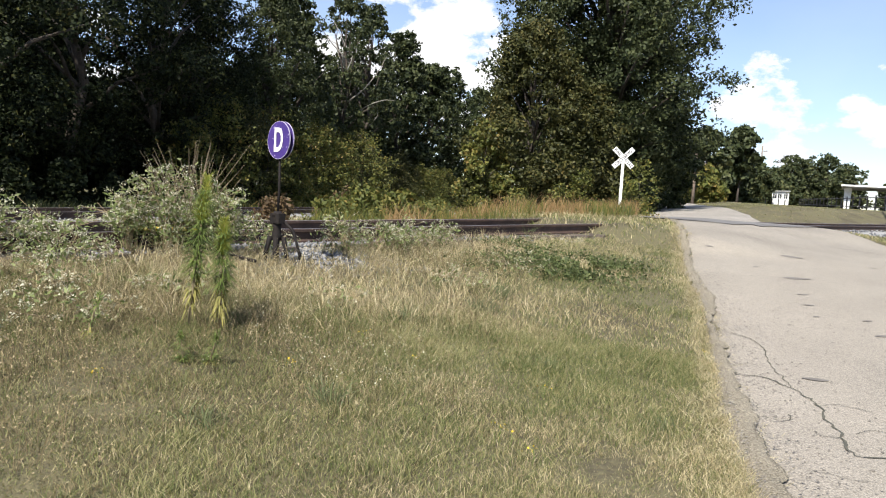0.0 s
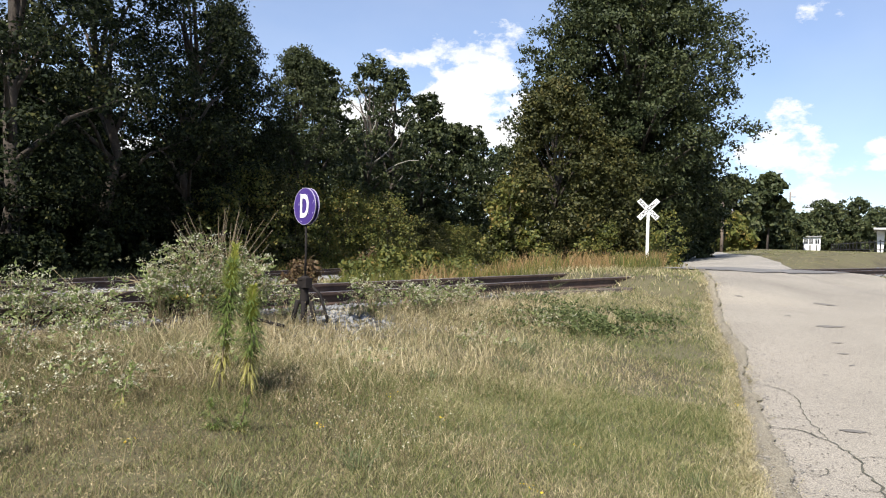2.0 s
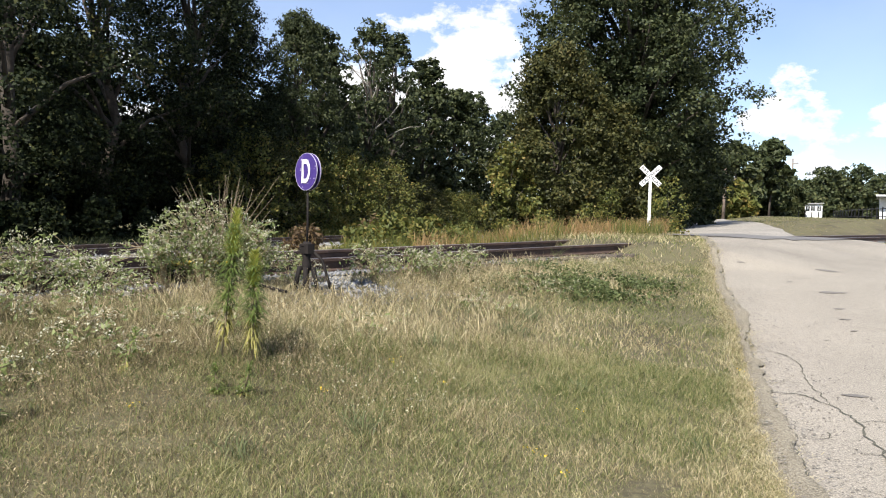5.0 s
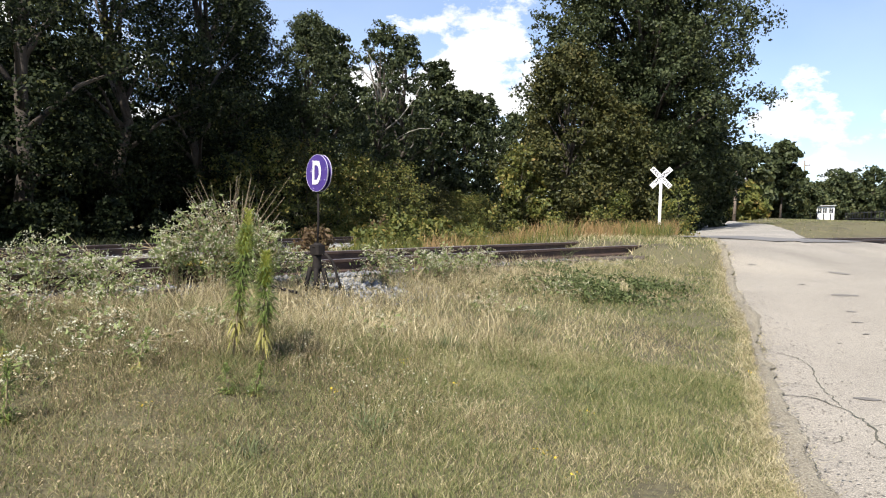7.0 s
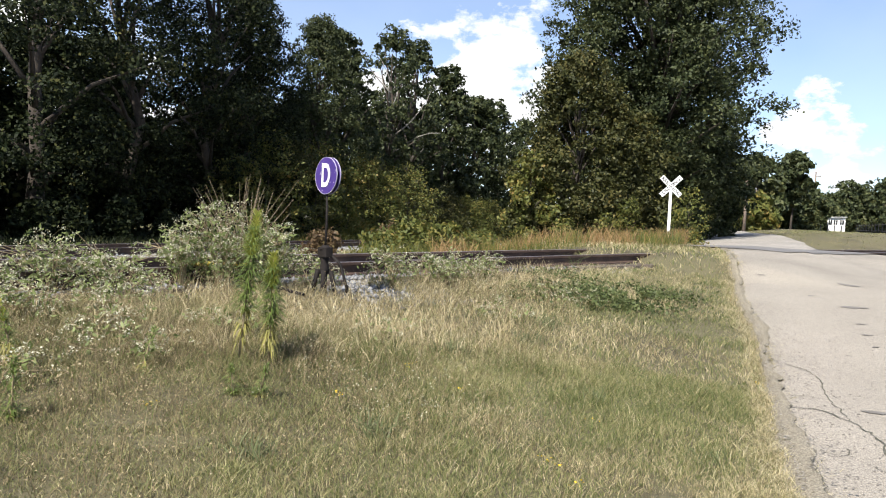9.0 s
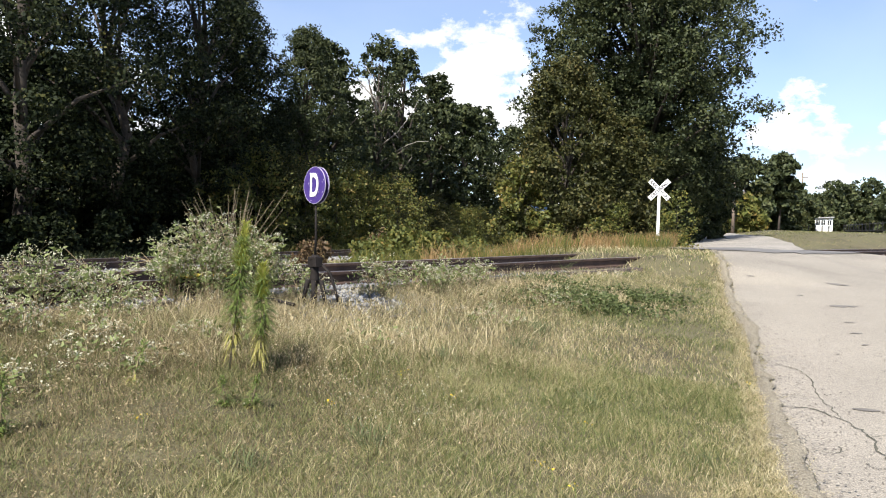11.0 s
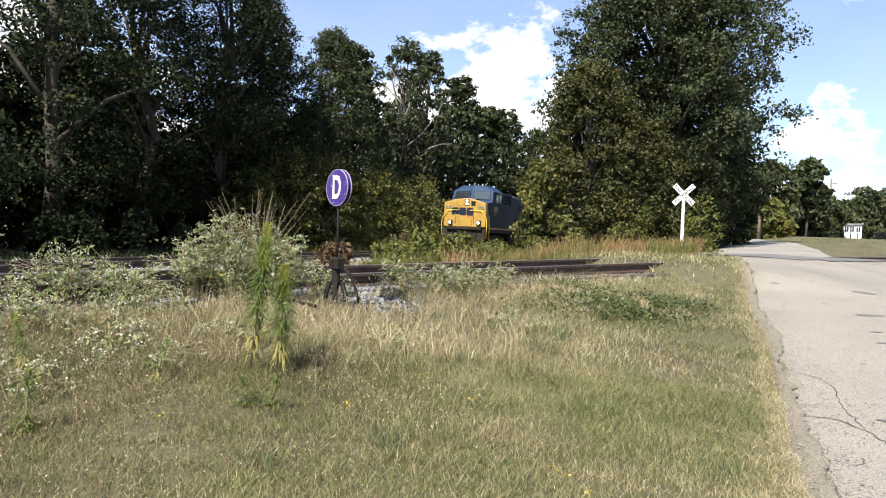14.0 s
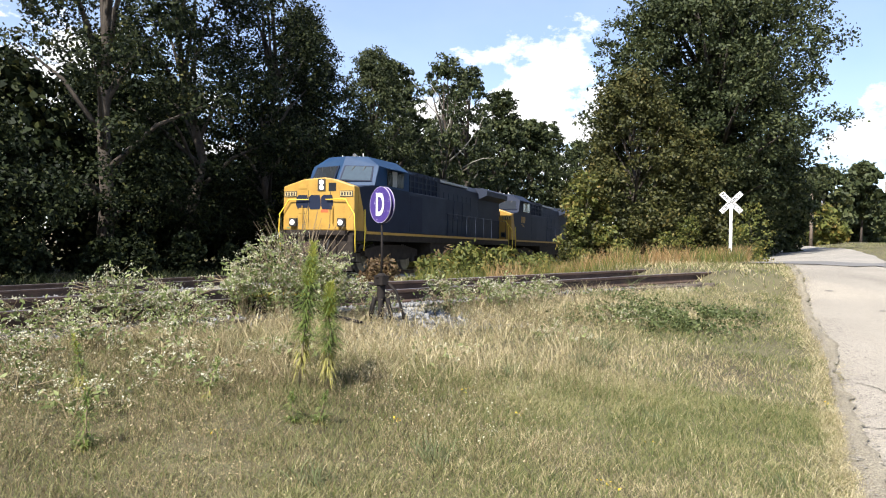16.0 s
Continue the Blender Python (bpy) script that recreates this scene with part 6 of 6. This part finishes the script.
    # pilot, coupler, hoses, steps
    part("anticlimber", Mesh().box(-1.2, 1.2, -0.1, 0.22, 1.36, 1.52, None, 0.04), M_TRUCK, t)
    part("pilot_plate", Mesh().box(-1.42, 1.42, -0.25, 0.02, 0.55, 1.36), M_TRUCK, t, "grimy pilot plate")
    part("snow_plough", Mesh().add([(-1.4, 0.0, 0.1), (1.4, 0.0, 0.1), (1.3, 0.05, 0.62), (-1.3, 0.05, 0.62), (0, 0.42, 0.1), (0, 0.2, 0.62), (-1.4, -0.1, 0.1), (1.4, -0.1, 0.1), (1.3, -0.1, 0.62), (-1.3, -0.1, 0.62)], [(0, 4, 5, 3), (4, 1, 2, 5), (6, 9, 8, 7), (0, 3, 9, 6), (1, 7, 8, 2), (3, 5, 2, 8, 9), (0, 6, 7, 1, 4)]), M_TRUCK, t, "grimy dark steel plough")
    part("coupler", Mesh().box(-0.13, 0.13, -0.2, 0.55, 0.78, 1.06, None, 0.04), M_RAIL, t)
    part("coupler_knuckle", Mesh().box(-0.19, 0.19, 0.5, 0.74, 0.74, 1.1, None, 0.08), M_RAIL, t)
    for k, x0 in enumerate((-0.75, -0.5, -0.3, 0.3, 0.5, 0.75)):
        part("air_hose", Mesh().tube([(x0, 0.03, 1.2), (x0 * 1.05, 0.16, 1.05), (x0 * 0.95, 0.2, 0.8), (x0 * 0.8, 0.14, 0.66)], 0.028, 6), M_BLACK if k % 2 else M_TRUCK, t, smooth=True)
    for sx in (-1, 1):
        for k in range(3):
            part("step", Mesh().box(sx * 1.15 - 0.3, sx * 1.15 + 0.3, -0.62, -0.28, 0.38 + 0.34 * k, 0.42 + 0.34 * k), M_TRUCK, t)
            part("rear_step", Mesh().box(sx * 1.15 - 0.3, sx * 1.15 + 0.3, -L + 0.1, -L + 0.42, 0.38 + 0.34 * k, 0.42 + 0.34 * k), M_TRUCK, t)
    # side handrails
    for sx in (-1, 1):
        ys = [-9.4 - 1.4 * k for k in range(8)]
        for y0 in ys:
            part("stanchion", Mesh().tube([(sx * 1.44, y0, 1.52), (sx * 1.44, y0, 2.55)], 0.018, 5), M_GREY, t)
        part("side_handrail", Mesh().tube([(sx * 1.44, -9.3, 2.55), (sx * 1.44, -19.3, 2.55)], 0.018, 5), M_GREY, t)
        part("rear_handrail", Mesh().tube([(sx * 1.44, -19.3, 2.55), (sx * 1.5, -19.6, 2.2), (sx * 1.52, -19.65, 0.8)], 0.02, 5), M_SAFETY, t)
    part("rear_coupler", Mesh().box(-0.15, 0.15, -20.1, -19.6, 0.78, 1.06, None, 0.04), M_RAIL, t)
    # fuel tank and bogies
    part("fuel_tank", Mesh().slab([(-1.3, 0.35), (1.3, 0.35), (1.42, 0.6), (1.42, 1.17), (-1.42, 1.17), (-1.42, 0.6)], -12.4, -7.4), M_TRUCK, t, "grimy fuel tank")
    wheels = []
    for yc in (-3.9, -15.9):
        for sx in (-1, 1):
            fr = part("bogie_frame", Mesh().side([(yc - 2.5, 0.62), (yc - 1.2, 0.45), (yc + 1.2, 0.45), (yc + 2.5, 0.62), (yc + 2.5, 0.88), (yc + 1.0, 1.05), (yc - 1.0, 1.05), (yc - 2.5, 0.88)], sx * 1.02, sx * 1.2), M_TRUCK, t, "heavy bogie side frame")
            for dy in (-2.0, 0, 2.0):
                part("axle_box", Mesh().box(sx * 1.2 - 0.02, sx * 1.2 + 0.1, yc + dy - 0.2, yc + dy + 0.2, 0.36, 0.74, None, 0.05), M_TRUCK, fr)
        for dy in (-2.0, 0, 2.0):
            w = Mesh()
            w.tube([(-0.9, 0, 0), (0.9, 0, 0)], 0.09, 8)
            for sx in (-1, 1):
                w.tube([(sx * 0.69, 0, 0), (sx * 0.72, 0, 0), (sx * 0.73, 0, 0), (sx * 0.84, 0, 0)], [0.55, 0.55, 0.522, 0.515], 22)
                w.box(sx * 0.845, sx * 0.86, -0.3, 0.3, -0.03, 0.03)
            ob = part("wheelset", w, M_STEEL, t, "worn steel wheels on their axle")
            ob.location = (0, yc + dy, 0.522)
            wheels.append(ob)
    return t


def loco_pose(s):
    x, y = along(s, MAIN_P)
    return pose(x, y, MAIN_Z + 0.004, 0, 0, 180 - 12.85)


build_derail_sign()
build_derail()
build_crossbuck(6.67, 29.25, 3.43, -12.8, "white railroad crossbuck sign on a post before the trees")
build_crossbuck(12.84, 19.72, 3.52, -32.2, "white railroad crossbuck sign on a post in mown grass", 1.6)
build_weeds()
build_field()
LOCO = build_locomotive()
LOCO_2 = copy_thing(LOCO, Matrix())
for ob in LOCO_2.children_recursive:
    # second one: lamps unlit; tree shade put into cab, awning and windscreen colours
    swap = {"cab_top": M_BLUE, "headlight": M_WINDOW, "ditch_light": M_WINDOW, "sunshade": M_BLUE, "windscreen": M_WINDOW}.get(ob.name.split(".")[0])
    if swap:
        ob.data = ob.data.copy()
        ob.data.materials[0] = swap
        if ob.name.startswith(("headlight", "ditch_light", "windscreen", "cab_top", "sunshade")):
            ob["label"] = "dark unlit glass, coloured for shade" if swap is M_WINDOW else "blue panel darkened in colour for tree shade"
tagged(LOCO_2, "second yellow-nosed dark blue locomotive coupled behind the first")


def motions():
    """The train runs in along the main line at an even pace."""
    speed, s_end = 12.36, 23.8
    for ob, back in ((LOCO, 0.0), (LOCO_2, LOCO_STEP)):
        walk(ob, [(t, loco_pose(s_end + back + (16.0 - t) * speed)) for t in (0.0, 4.0, 8.0, 12.0, 16.0)])
        for w in [c for c in ob.children if c.name.startswith("wheelset")]:
            c = w.location.copy()
            rows = []
            for k in range(0, 481):
                turn = speed * k / 30 / 0.522
                rows.append((k / 30, pose(c.x, c.y, c.z, -math.degrees(turn) % 360, 0, 0)))
            walk(w, rows)


motions()
